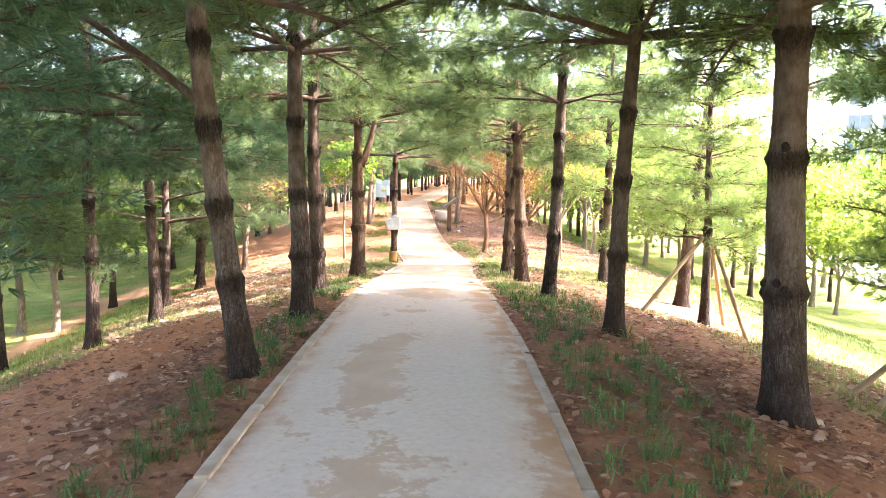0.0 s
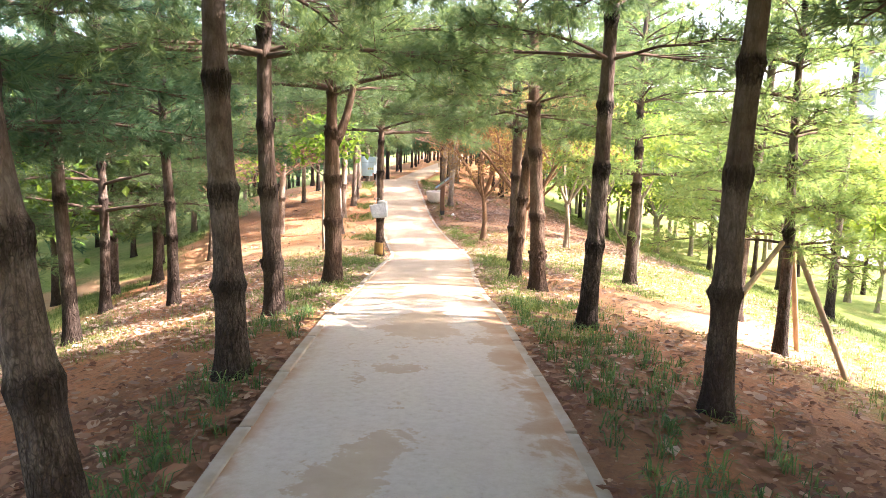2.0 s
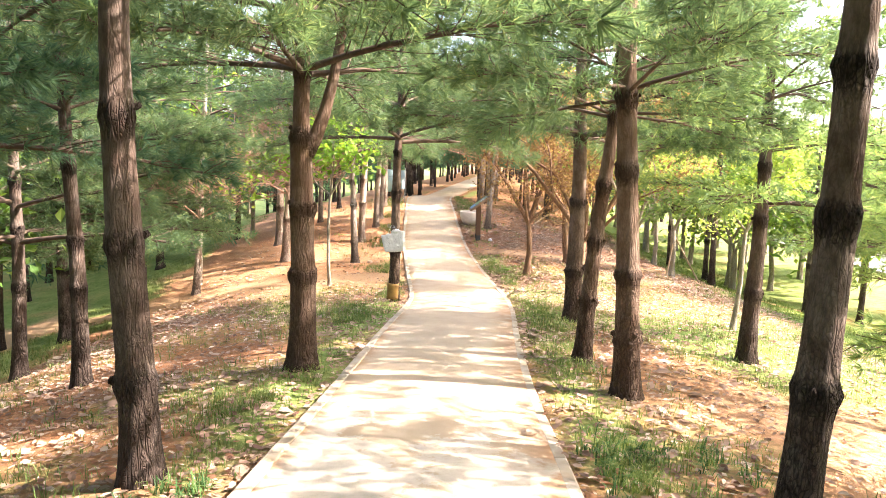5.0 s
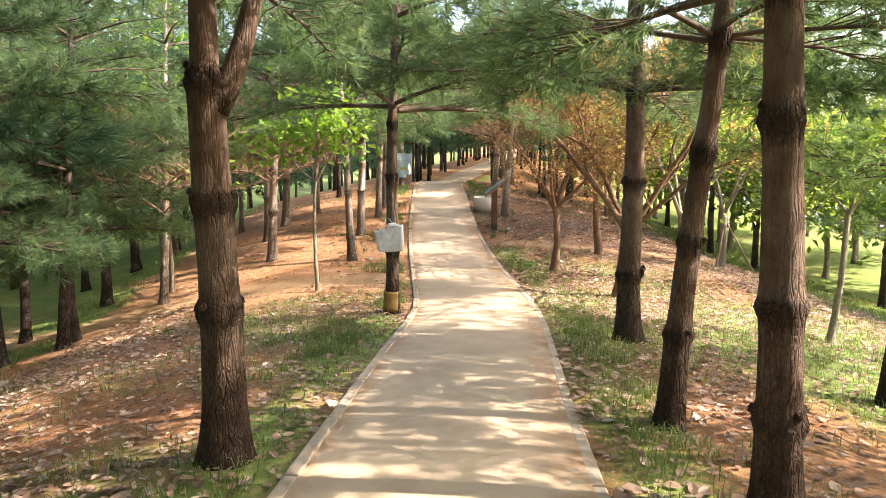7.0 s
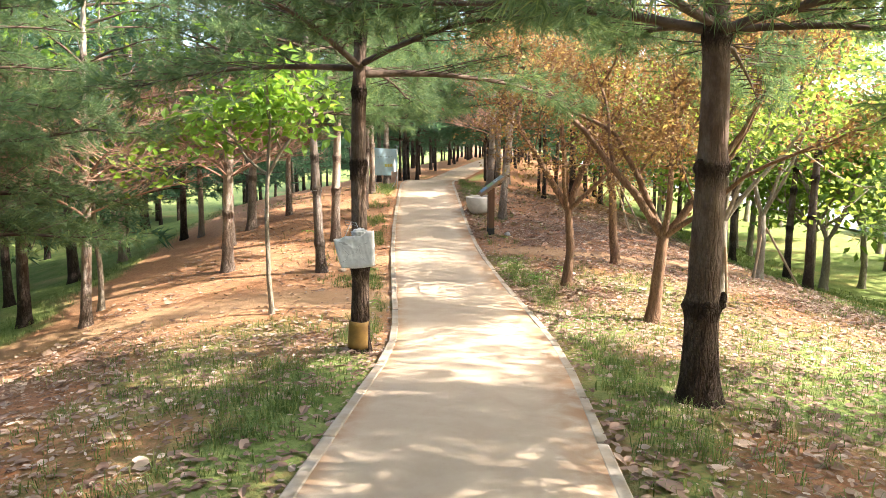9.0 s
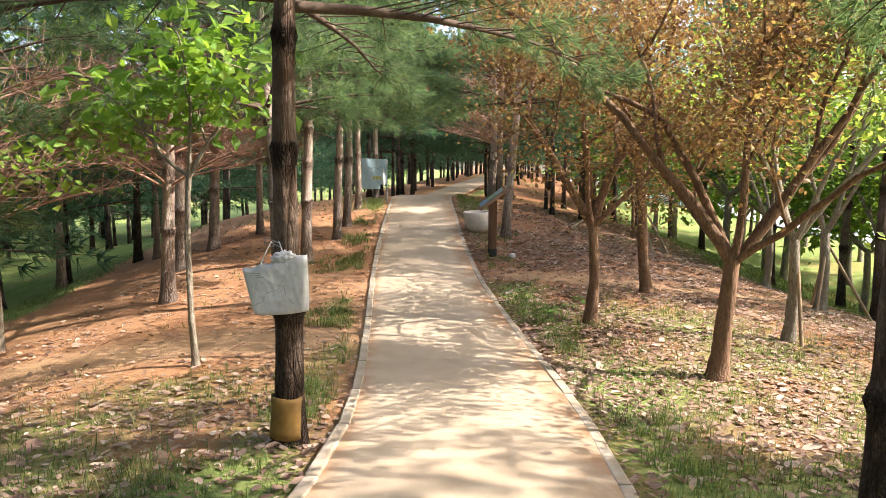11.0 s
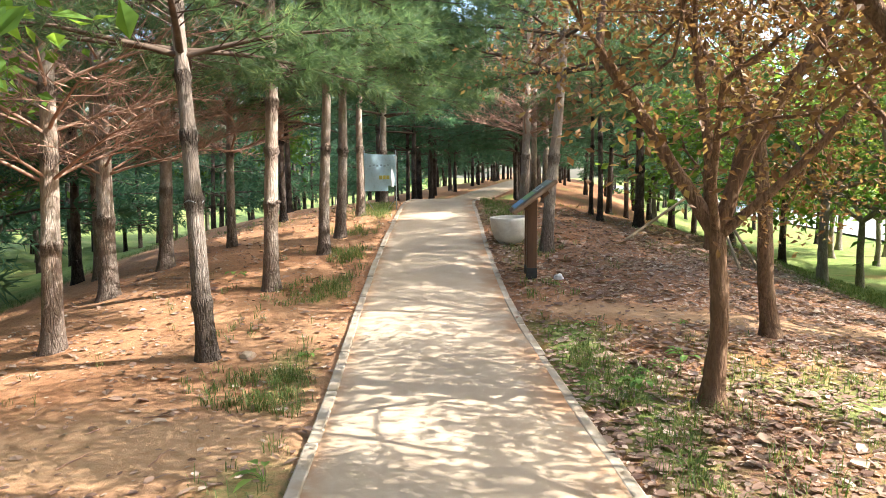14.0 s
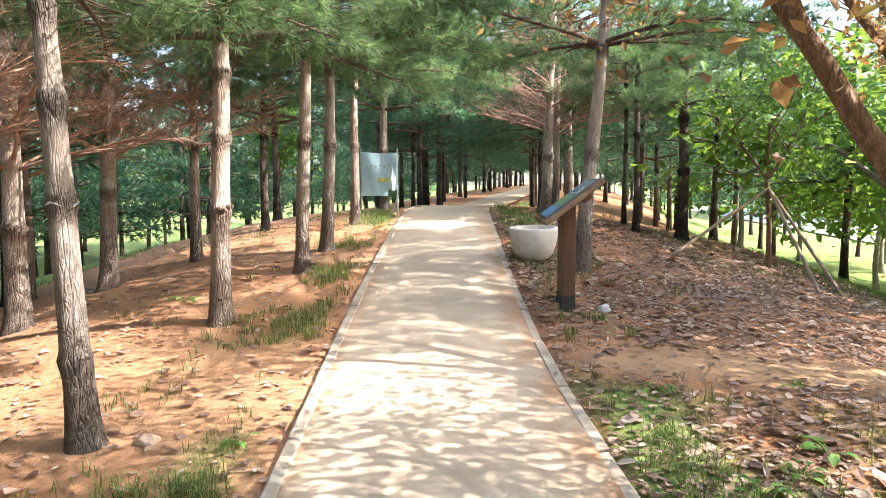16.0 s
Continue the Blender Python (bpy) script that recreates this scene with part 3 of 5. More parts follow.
# crowns: (limbs begin, top, reach) for a trunk whose foot is the origin
CROWNS = {
    "avenue": [crown_meshes("avenue", NEEDLES, s, 2.75, 7.3, 2.5, 10, 6, 19, 0.145, 0.008, 0.17, 0, 0.57, apart=3) for s in (1, 2, 3)],
    "lower": [crown_meshes("lower", NEEDLES, s, 1.95, 7.0, 2.3, 8, 5, 16, 0.14, 0.0085, 0.3, 0) for s in (11, 12)],
    "tall": [crown_meshes("tall", NEEDLES, s, 3.9, 9.9, 2.9, 13, 4, 8, 0.19, 0.026, 0.1, 0, 0.5, 4) for s in (71, 72)],
    "bright": [crown_meshes("bright", NEEDLES_FRESH, 15, 1.95, 5.6, 1.7, 6, 4, 11, 0.15, 0.013, 0.25, 0)],
    "young": [crown_meshes("young", NEEDLES_FRESH, 21, 1.3, 5.8, 1.1, 5, 4, 14, 0.13, 0.0085, 0.2, 0, 0.42)],
    "dry": [crown_meshes("dry", NEEDLES, s, 1.75, 7.4, 2.2, 6, 3, 12, 0.14, 0.010, 0.5, 4, 0.5, apart=4) for s in (31, 32)],
    "deep": [crown_meshes("deep", NEEDLES_DEEP, s, 2.2, 7.6, 2.5, 5, 3, 9, 0.20, 0.021, 0.25, 0, 0.6, 4) for s in (41, 42)],
    "high": [crown_meshes("high", NEEDLES, s, 5.0, 9.4, 2.3, 11, 4, 9, 0.18, 0.022, 0.1, 0, 0.5, 4) for s in (75, 76)],
    "topped": [crown_meshes("topped", NEEDLES, s, 2.55, 3.6, 1.55, 6, 4, 20, 0.145, 0.0075, 0.35, 0, 0.42, apart=1) for s in (85, 86, 87)],
    # the darker needles here put the left canopy's shade into its colour
    "shade": [crown_meshes("shade", NEEDLES_DEEP, s, 2.6, 7.4, 2.5, 9, 5, 20, 0.15, 0.0085, 0.22, 0) for s in (91, 92)],
    "far": [crown_meshes("far", NEEDLES_DEEP, s, 1.5, 7.8, 2.4, 5, 2, 5, 0.34, 0.052, 0.2, 0, 0.85, 3) for s in (51, 52)],
    "fresh_far": [crown_meshes("fresh_far", NEEDLES_FRESH, s, 1.3, 6.6, 2.1, 4, 2, 10, 0.27, 0.028, 0.25, 0, 0.7, 3) for s in (61, 62)],
}


def trunk_mesh(seed, radius, height, whorls, lean=0.0, sides=22, mat=None, curve=0.0, step=0.055, stop=None, slim=None):
    """A tapered trunk with a flared foot, bark relief and swollen rings where whorls of limbs were cut."""
    rng = np.random.default_rng(seed)
    top = stop or height * 0.97
    z = np.concatenate([np.linspace(-0.25, 4.2, int(4.45 / step)), np.linspace(4.2, top, 12)[1:]])
    z = z[z <= top + 1e-6]
    rings = list(whorls)
    while rings and rings[-1] < top - 0.7:
        rings.append(rings[-1] + rng.uniform(0.5, 0.7))
    body = radius * (1.0 - 0.9 * np.clip(z, 0, None) / height) + radius * 0.42 * np.exp(-np.clip(z, -0.2, 9) / 0.16)
    if slim:
        body = body * np.where(z > slim[0], slim[1], 1.0)
    swell, rough = np.zeros_like(z), 0.85 * np.exp(-np.clip(z, 0, None) / 1.1)
    for w in rings:
        g = np.exp(-((z - w) / 0.042) ** 2) + 0.18 * np.exp(-((z - w) / 0.14) ** 2)
        swell += 0.27 * g
        rough = np.maximum(rough, rng.uniform(0.8, 1.0) * np.exp(-((z - w) / np.where(z > w, 0.05, 0.12)) ** 2))
    ang = np.linspace(0, 2 * np.pi, sides, endpoint=False)
    wob = np.ones((len(z), sides))
    off = rng.uniform(0, 50)
    for i, zz in enumerate(z):
        for j, a in enumerate(ang):
            p = Vector((math.cos(a) * 2.2 + off, math.sin(a) * 2.2, zz * 1.1))
            q = Vector((math.cos(a) * 6.5 + off, math.sin(a) * 6.5, zz * 3.2))
            wob[i, j] = 1 + 0.05 * noise.noise(p) + (0.03 + 0.07 * rough[i]) * noise.noise(q) + swell[i] * (0.75 + 0.9 * noise.noise(q * 0.8))
    px = lean * z + curve * (np.exp(-np.clip(z, 0, None) / 0.6) - 1) + 0.012 * np.sin(z * 1.9 + off)
    pts = np.stack([px, 0.012 * np.sin(z * 1.6 + off * 2), z], -1)
    v, f = tube(pts, body, sides, wob)
    soup, tone = Soup(), [np.repeat(rough, sides)]
    soup.add(v, f)
    for w in rings:
        if w < 4.2 and sides > 12:
            for _ in range(rng.integers(2, 5)):
                a, r = rng.uniform(0, 6.28), radius * (1.08 - 0.98 * w / height)
                d = np.array([math.cos(a), math.sin(a), rng.uniform(0.1, 0.6)])
                c = np.array([lean * w + curve * (math.exp(-w / 0.6) - 1), 0, w]) + d * r * 0.8
                sv, sf = tube([c, c + d * r * 0.3, c + d * r * (0.31 + 0.08 * rng.random()), c + d * r * 0.41], np.array([0.26, 0.22, 0.2, 0.02]) * r, 6)
                soup.add(sv, sf)
                tone.append(np.full(len(sv), 0.9))
    v, f = soup.arrays()
    return raw_mesh("trunk", v, f, mat or PINE_BARK, True, {"rough": np.concatenate(tone)})


def pine(x, y, radius, lean, whorls, crown, pick, seed, label, height=7.6, sides=22, mat=None, name="pine_tree", curve=0.0, size=1.0, group="pines along the path", slim=None, stop=None):
    tree = empty(name, pose(x, y, gz(x, y)))
    part("trunk", trunk_mesh(seed, radius, height * size, whorls, lean, sides, mat, curve, 0.055 if sides > 12 else 0.16, slim=slim, stop=stop), tree)
    kinds = CROWNS[crown]
    chosen = kinds[pick % len(kinds)]
    turn = pose(0, 0, 0, 0, math.degrees(math.atan(lean)), 0) @ pose(0, 0, 0, 0, 0, (seed * 77) % 360) @ Matrix.Diagonal((size, size, size, 1))
    pieces = [("dead_limb" if d else "limb", me, "bare reddish dead limb" if d else "") for d, me in chosen["single"]]
    pieces += [(nm, chosen[key], "") for key, nm in (("limbs", "branchwork"), ("needles", "crown"), ("dead", "dead_branchwork")) if key in chosen]
    for nm, me, lab in pieces:
        piece = part(nm, me, tree, lab)
        piece.matrix_basis = turn
        if nm.endswith("branchwork"):
            tagged(piece, kind="stuff")
    return tagged(tree, label, "tree", group)


# foot x, y, radius, lean to +x per metre, heights of the rings
PATH_PINES = [
    (-1.46, 4.88, 0.094, -0.080, (0.69, 1.25, 1.81), "avenue"),
    (-1.51, 7.1, 0.106, -0.012, (0.66, 1.3, 2.04, 2.86), "avenue"),
    (-1.8, 9.6, 0.104, -0.015, (0.57, 1.35, 2.02, 2.95, 3.6), "avenue"),
    (2.35, 4.54, 0.142, -0.045, (0.89, 1.78, 2.56), "avenue"),
    (1.645, 6.47, 0.086, 0.028, (0.76, 1.47, 2.1, 3.0), "avenue"),
    (1.395, 8.87, 0.086, 0.034, (0.81, 1.53, 2.12, 2.9), "topped"),
    (1.36, 11.77, 0.108, -0.052, (0.5, 1.05, 1.91, 2.5, 3.05), "topped"),
    (1.19, 13.07, 0.085, 0.071, (0.66, 1.28, 1.85, 2.55), "topped"),
    (1.55, 16.06, 0.13, -0.017, (0.76, 1.78, 2.71), "avenue"),
    (-1.33, 17.64, 0.092, 0.022, (0.87, 1.88), "avenue"),
    (-2.9, 22.93, 0.088, -0.044, (0.52, 1.46, 2.04), "avenue"),
    (-3.168, 25.48, 0.101, 0.032, (1.08, 1.78, 2.38), "avenue"),
    (-3.084, 27.8, 0.094, 0.038, (1.69, 3.06), "avenue"),
    (-3.142, 29.22, 0.098, 0.037, (1.56, 2.66, 3.51), "avenue"),
    (-3.36, 31.94, 0.092, 0.017, (1.48, 2.55), "avenue"),
    (-3.17, 33.96, 0.099, 0.013, (1.3, 2.78), "deep"),
    (0.498, 27.8, 0.097, 0.073, (1.46, 2.71), "avenue"),
    (0.32, 33.79, 0.120, 0.030, (1.2, 2.48), "dry"),
    (1.0, 36.4, 0.108, 0.000, (2.58,), "deep"),
    (0.60, 35.07, 0.091, 0.013, (2.2,), "dry"),
]
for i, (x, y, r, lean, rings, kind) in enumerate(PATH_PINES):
    # far trunks take the bark tones coloured for sunlight
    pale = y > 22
    tree = pine(x, y, r, lean, rings, kind, i, i + 1, "pine beside the path, sunlight put into its pale bark colour" if pale else "pine with a dark ringed trunk beside the path",
         sides=26 if y < 18 else 18, mat=MID_BARK if 22 < y < 24 else SUNLIT_BARK if pale else WARM_BARK if y > 11 else None, curve=0.07 if i == 0 else 0.0, stop=3.45 if kind == "topped" else None)
    if i == 0:
        k = np.linspace(0, 1, 9)
        bough = np.stack([-0.17 - 1.35 * k - 0.12 * k ** 2, 0.02 + 0.12 * k, 1.86 + 1.02 * k ** 0.9], -1)
        part("limb", raw_mesh("limb", *tube(bough, 0.036 - 0.02 * k, 10), PINE_BARK, True, {"rough": np.repeat(0.3 * (1 - k), 10)}), tree, "thick bare limb slanting upwards")
        for f, s in ((0.35, -1), (0.55, 1), (0.75, -1), (0.9, 1)):
            q = np.array([np.interp(f, k, bough[:, n]) for n in range(3)])
            part("twig", raw_mesh("twig", *tube([q, q + np.array([-0.25, 0.22 * s, 0.12]), q + np.array([-0.6, 0.38 * s, 0.3])], [0.011, 0.008, 0.003], 6), LIMB_BARK, True), tree)

# the forked pine
forked = pine(-1.577, 12.29, 0.128, 0.009, (0.91, 1.53, 2.2), "avenue", 1, 91, "dark pine whose trunk forks in two beside the path", sides=26, slim=(2.2, 0.8), mat=WARM_BARK)
t = np.linspace(0, 5, 18)
fork = np.stack([np.interp(t, range(6), (0.05, 0.13, 0.20, 0.28, 0.44, 0.56)), 0.03 * t, np.interp(t, range(6), (2.02, 2.18, 2.38, 2.7, 3.6, 4.6))], -1)
part("forked_stem", raw_mesh("forked_stem", *tube(fork, np.linspace(0.076, 0.03, 18), 14), WARM_BARK, True, {"rough": np.repeat(np.clip(np.linspace(0.9, -2.2, 18), 0, 1), 14)}), forked)

SIDE_PINES = [
    (-4.74, 9.0, 0.092, 0.019, (1.2, 2.0, 2.75), "shade"), (-4.78, 11.09, 0.1, -0.004, (1.9, 2.8), "shade"),
    (-7.74, 18.55, 0.125, 0.005, (1.4, 2.6), "lower"), (-9.31, 18.86, 0.096, 0.041, (2.3,), "lower"),
    (-4.2, 13.12, 0.09, -0.018, (1.08, 1.6, 2.4, 3.38), "topped"), (-6.95, 19.28, 0.11, -0.002, (1.4, 2.5), "lower"),
    (4.34, 12.28, 0.118, 0.076, (1.36, 2.0), "young"), (3.4, 14.3, 0.105, 0.0, (0.86, 1.75), "bright"),
    (-4.85, 23.56, 0.106, 0.047, (1.1, 2.02), "dry"), (-5.7, 26.0, 0.124, 0.018, (1.1, 2.2), "dry"),
    (-5.77, 27.81, 0.115, 0.042, (1.3, 2.15, 2.83), "dry"), (-5.2, 29.2, 0.084, 0.017, (1.74, 2.65, 3.64), "dry"),
    (-7.27, 28.24, 0.073, 0.033, (1.59,), "dry"), (-8.79, 27.13, 0.095, 0.030, (1.5, 2.49), "dry"), (-7.87, 28.6, 0.09, 0.026, (2.14,), "deep"),
    (-6.88, 18.91, 0.092, 0.112, (2.0,), "lower"), (-8.6, 20.4, 0.09, 0.067, (2.2,), "lower"), (-8.2, 22.52, 0.110, 0.043, (1.93,), "deep"),
    (-6.25, 21.17, 0.082, 0.065, (2.17,), "dry"), (-9.28, 25.87, 0.120, -0.015, (2.23,), "deep"),
    (2.85, 32.6, 0.111, -0.002, (1.3, 2.3), "topped"), (1.98, 32.53, 0.065, -0.007, (1.85,), "topped"), (1.91, 33.44, 0.052, -0.008, (1.61,), "topped"),
    (-3.35, 42.0, 0.075, -0.004, (2.13,), "deep"), (-2.9, 43.2, 0.075, -0.018, (2.15,), "deep"), (-2.75, 41.2, 0.08, 0.003, (2.12,), "deep"), (-4.2, 42.7, 0.08, -0.019, (2.2,), "deep"),
    (0.3, 42.86, 0.087, -0.024, (2.4,), "deep"), (0.9, 46.0, 0.085, -0.006, (1.9,), "deep"),
    (-3.8, 36.8, 0.085, -0.010, (2.1,), "deep"), (-5.1, 31.9, 0.08, 0.010, (1.8,), "deep"), (-5.8, 34.6, 0.085, -0.020, (2.0,), "deep"),
    (2.9, 37.2, 0.085, 0.01, (2.0,), "deep"), (-6.6, 8.8, 0.09, 0.02, (1.3, 2.1), "lower"), (9.8, 21.5, 0.08, -0.01, (1.3, 2.0), "bright"), (10.5, 24.5, 0.08, 0.0, (1.3, 2.0), "bright"), (12.5, 25.5, 0.08, 0.02, (1.4, 2.1), "bright"), (8.8, 24.0, 0.08, 0.0, (1.3, 2.0), "bright"), (-5.8, 6.7, 0.09, 0.0, (1.3, 2.1), "deep"), (-9.0, 12.0, 0.09, 0.0, (1.3, 2.1), "lower"), (-7.6, 11.4, 0.09, 0.0, (1.3, 2.1), "lower"), (-6.22, 15.02, 0.1, 0.025, (1.3, 2.1), "lower"),
    (4.3, 35.6, 0.09, 0.0, (1.9,), "deep"), (5.7, 38.6, 0.09, 0.0, (1.9,), "deep"), (3.9, 40.2, 0.085, 0.0, (1.9,), "deep"), (6.9, 34.9, 0.09, 0.0, (1.8,), "deep"), (5.0, 43.4, 0.09, 0.0, (1.9,), "deep"), (7.6, 41.0, 0.09, 0.0, (1.9,), "deep"),
    # high crowns added on the right only to cast shade over the path
    (7.6, 15.3, 0.09, 0.01, (1.4, 2.2), "high"), (6.8, 25.4, 0.09, 0.0, (1.5, 2.3), "high"), (7.4, 27.7, 0.085, 0.012, (1.3, 2.2), "high"), (6.9, 29.9, 0.09, -0.01, (1.4, 2.4), "high"),
]
for i, (x, y, r, lean, rings, kind) in enumerate(SIDE_PINES):
    label = {"dry": "pine with bare reddish dead lower limbs", "young": "young pale green pine on the grass", "deep": "dark pine of the wood", "high": "tall pine at the field's edge, its high crown added to shade the path"}.get(kind, "slender dark pine on the slope")
    # the dry pines too wear bark coloured pale for sunlight
    pine(x, y, r, lean, rings, kind, i, 100 + i, label, sides=14, mat=SUNLIT_BARK if kind == "dry" else None, height=9.6 if kind == "high" else 6 if kind in ("young", "bright") else 7.6, group="pines on the slopes")

# pines added behind and beside the walker, trunks out of view, to shade the path's beginning
for i, (x, y) in enumerate([(-1.6, 1.9), (-1.7, -0.8), (2.2, 1.6), (2.1, -1.4), (-1.6, -3.9), (2.2, -4.6), (-3.9, 4.4), (-3.7, 0.2), (-1.8, -7.0), (2.3, -8.0), (4.6, -0.6), (5.6, 4.0), (7.2, 5.6), (6.9, 3.4), (8.8, 6.5), (4.7, 5.3), (6.2, 6.7), (8.5, 4.4), (5.3, 1.9), (9.4, 2.2), (7.3, 1.4), (7.4, 7.2), (8.0, 2.9)]):
    pine(x, y, 0.1, 0.01 * (i % 3 - 1), (0.8, 1.5, 2.2), "shade" if x < -3 else "tall", i, 200 + i, "pine with its trunk out of view, added to shade the path's beginning", sides=8, height=10.2)


def stake(tree, a, b, radius=0.032, label="slanting wooden support stake"):
    """A prop from the ground at a to the trunk at b, under its tree."""
    a, b = np.array(a, float), np.array(b, float)
    t = np.linspace(0, 1, 5)[:, None]
    v, f = tube(a + (b - a) * t, np.array([1.05, 1.0, 1.0, 0.95, 0.9]) * radius, 9)
    return part("stake", raw_mesh("stake", v, f, STAKE, True), tree, label)


def staked_pine(x, y, radius, lean, ring, feet, tie, seed, size, label):
    tree = pine(x, y, radius, lean, ring, "young", 0, seed, label, height=6.0, sides=14, name="staked_pine_tree", size=size, group="staked trees")
    z0 = gz(x, y)
    for fx, fy in feet:
        stake(tree, (fx - x, fy - y, gz(fx, fy) - z0 - 0.08), (lean * tie + 0.07 * np.sign(fx - x), 0.03 * np.sign(fy - y), tie))
    a = np.linspace(0, 6.283, 15)
    v, f = tube(np.stack([lean * tie + 0.085 * np.cos(a), 0.085 * np.sin(a), tie - 0.05 + 0.01 * np.sin(3 * a)], -1), np.full(15, 0.014), 6)
    part("tie", raw_mesh("tie", v, f, RUBBER, True), tree, "dark binding round trunk and stakes")
    return tree


staked_pine(3.9, 10.0, 0.069, -0.023, (1.42, 2.2), [(2.72, 9.4), (4.18, 9.1), (4.55, 10.8)], 1.32, 301, 1.0, "young pale green pine held by three slanting stakes")
staked_pine(5.1, 6.6, 0.055, 0.02, (1.2, 1.8), [(4.05, 6.6), (4.0, 6.1), (5.6, 6.9)], 1.1, 302, 0.9, "young pine held by slanting stakes on the slope")


def leaf_faces(rng, centres, size, curl=0.25, droop=0.4, jitter=0.35):
    """Diamond leaves of two folded triangles at each centre."""
    n = len(centres)
    d = rng.normal(size=(n, 3))
    d[:, 2] = d[:, 2] * 0.5 - droop
    d /= np.linalg.norm(d, axis=1)[:, None]
    s = np.cross(d, rng.normal(size=(n, 3)) * 0.6 + np.array([0, 0, 1.0]))
    s /= np.linalg.norm(s, axis=1)[:, None] + 1e-9
    up = np.cross(s, d)
    L = size * rng.uniform(1 - jitter, 1 + jitter, (n, 1))
    v = np.stack([centres, centres + d * L * 0.5 + s * L * 0.3 + up * L * curl * 0.4, centres + d * L, centres + d * L * 0.5 - s * L * 0.3 + up * L * curl * 0.4], 1).reshape(-1, 3)
    k = np.arange(n)[:, None] * 4
    return v, np.concatenate([k + [[0, 1, 2]], k + [[0, 2, 3]]], 1).reshape(-1, 3)


def grow(rng, soup, tips, start, d, length, radius, depth, spread=0.55, lift=0.12, sides=8):
    """A limb that tapers, bends and forks; tips gather where leaves may hang."""
    n = 6
    pts, p, way = [np.array(start, float)], np.array(start, float), np.array(d, float)
    for _ in range(n - 1):
        way = way + rng.normal(size=3) * 0.09 + np.array([0, 0, lift * 0.15])
        way /= np.linalg.norm(way)
        p = p + way * length / (n - 1)
        pts.append(p)
    pts = np.array(pts)
    soup.add(*tube(pts, np.linspace(radius, radius * (0.62 if depth else 0.25), n), max(sides, 3)))
    if depth <= 1:
        for f in np.linspace(0.15, 1, 5):
            tips.append(np.array([np.interp(f, np.linspace(0, 1, n), pts[:, c]) for c in range(3)]))
    if depth == 0:
        return
    for k in range(3 if depth < 3 else 2):
        f = 1.0 if k == 0 else rng.uniform(0.45, 0.95)
        q = np.array([np.interp(f, np.linspace(0, 1, n), pts[:, c]) for c in range(3)])
        nd = way + rng.normal(size=3) * spread + np.array([0, 0, lift])
        nd /= np.linalg.norm(nd)
        grow(rng, soup, tips, q, nd, length * rng.uniform(0.6, 0.82), radius * (0.6 if k == 0 else 0.45), depth - 1, spread, lift, sides - 2)


def leaf_tree(name, x, y, stem, limbs, seed, leaf, leaf_size, per_tip, bark, label, depth=2, cloud=0.28, radius=0.09, group=""):
    """A broad-leaved tree: a stem along given points, main limbs from its head, twigs, and leaves round the twigs."""
    rng = np.random.default_rng(seed)
    tree = empty(name, pose(x, y, gz(x, y)))
    stem = np.array(stem, float)
    t = np.linspace(0, len(stem) - 1, 5 * len(stem))
    pts = np.stack([np.interp(t, np.arange(len(stem)), stem[:, c]) for c in range(3)], -1)
    pts[:, :2] += 0.012 * np.sin(pts[:, 2:] * 3 + np.array([0, 1.5]))
    rad = radius * (1 - 0.25 * np.linspace(0, 1, len(pts))) + radius * 0.5 * np.exp(-np.clip(pts[:, 2], 0, 9) / 0.12)
    wob = 1 + 0.07 * np.sin(np.arange(14)[None] * 1.35 + pts[:, 2:] * 4) + 0.05 * rng.normal(size=(len(pts), 14))
    part("trunk", raw_mesh("trunk", *tube(pts, rad, 14, wob), bark, True), tree)
    soup, tips = Soup(), []
    for d, length, r in limbs:
        d = np.array(d, float)
        grow(rng, soup, tips, stem[-1] - np.array([0, 0, 0.04]), d / np.linalg.norm(d), length, r, depth, sides=6)
    part("branchwork", raw_mesh("branchwork", *soup.arrays(), bark, True), tree)
    tips = np.array(tips)
    cen = np.repeat(tips, per_tip, 0) + rng.normal(size=(len(tips) * per_tip, 3)) * np.array([cloud, cloud, cloud * 0.6])
    part("crown", raw_mesh("crown", *leaf_faces(rng, cen, leaf_size), leaf), tree)
    return tagged(tree, label, "tree", group)


MAPLE = "maple with forked trunk and orange-brown leaves"
leaf_tree("maple_tree", 2.155, 19.82, [(0, 0, -0.1), (0.03, 0, 0.5), (0.09, 0, 1.15)], [((-0.47, -0.05, 1), 1.7, 0.062), ((-0.35, 0.2, 1), 1.5, 0.05), ((0.55, -0.1, 1), 1.6, 0.055), ((0.9, 0.2, 0.9), 1.4, 0.045), ((0.15, -0.4, 1), 1.4, 0.045), ((0.75, -0.5, 0.7), 1.3, 0.04), ((-0.5, 0.6, 0.75), 1.3, 0.04)],
          401, MAPLE_LEAF, 0.056, 22, MAPLE_BARK, MAPLE + " beside the path", 3, 0.22, 0.088, "maples")
leaf_tree("maple_tree", 1.32, 21.95, [(0, 0, -0.1), (0.03, 0, 0.6), (0.0, 0, 1.25)], [((-0.52, 0.05, 0.9), 1.6, 0.058), ((-0.12, 0.1, 1), 1.5, 0.05), ((0.42, 0, 1), 1.7, 0.06), ((0.5, 0.5, 0.8), 1.2, 0.04), ((0.7, -0.3, 0.75), 1.2, 0.04), ((-0.3, -0.5, 0.9), 1.2, 0.035)],
          402, MAPLE_LEAF, 0.052, 23, MAPLE_BARK, MAPLE + " in dry leaves", 3, 0.22, 0.074, "maples")
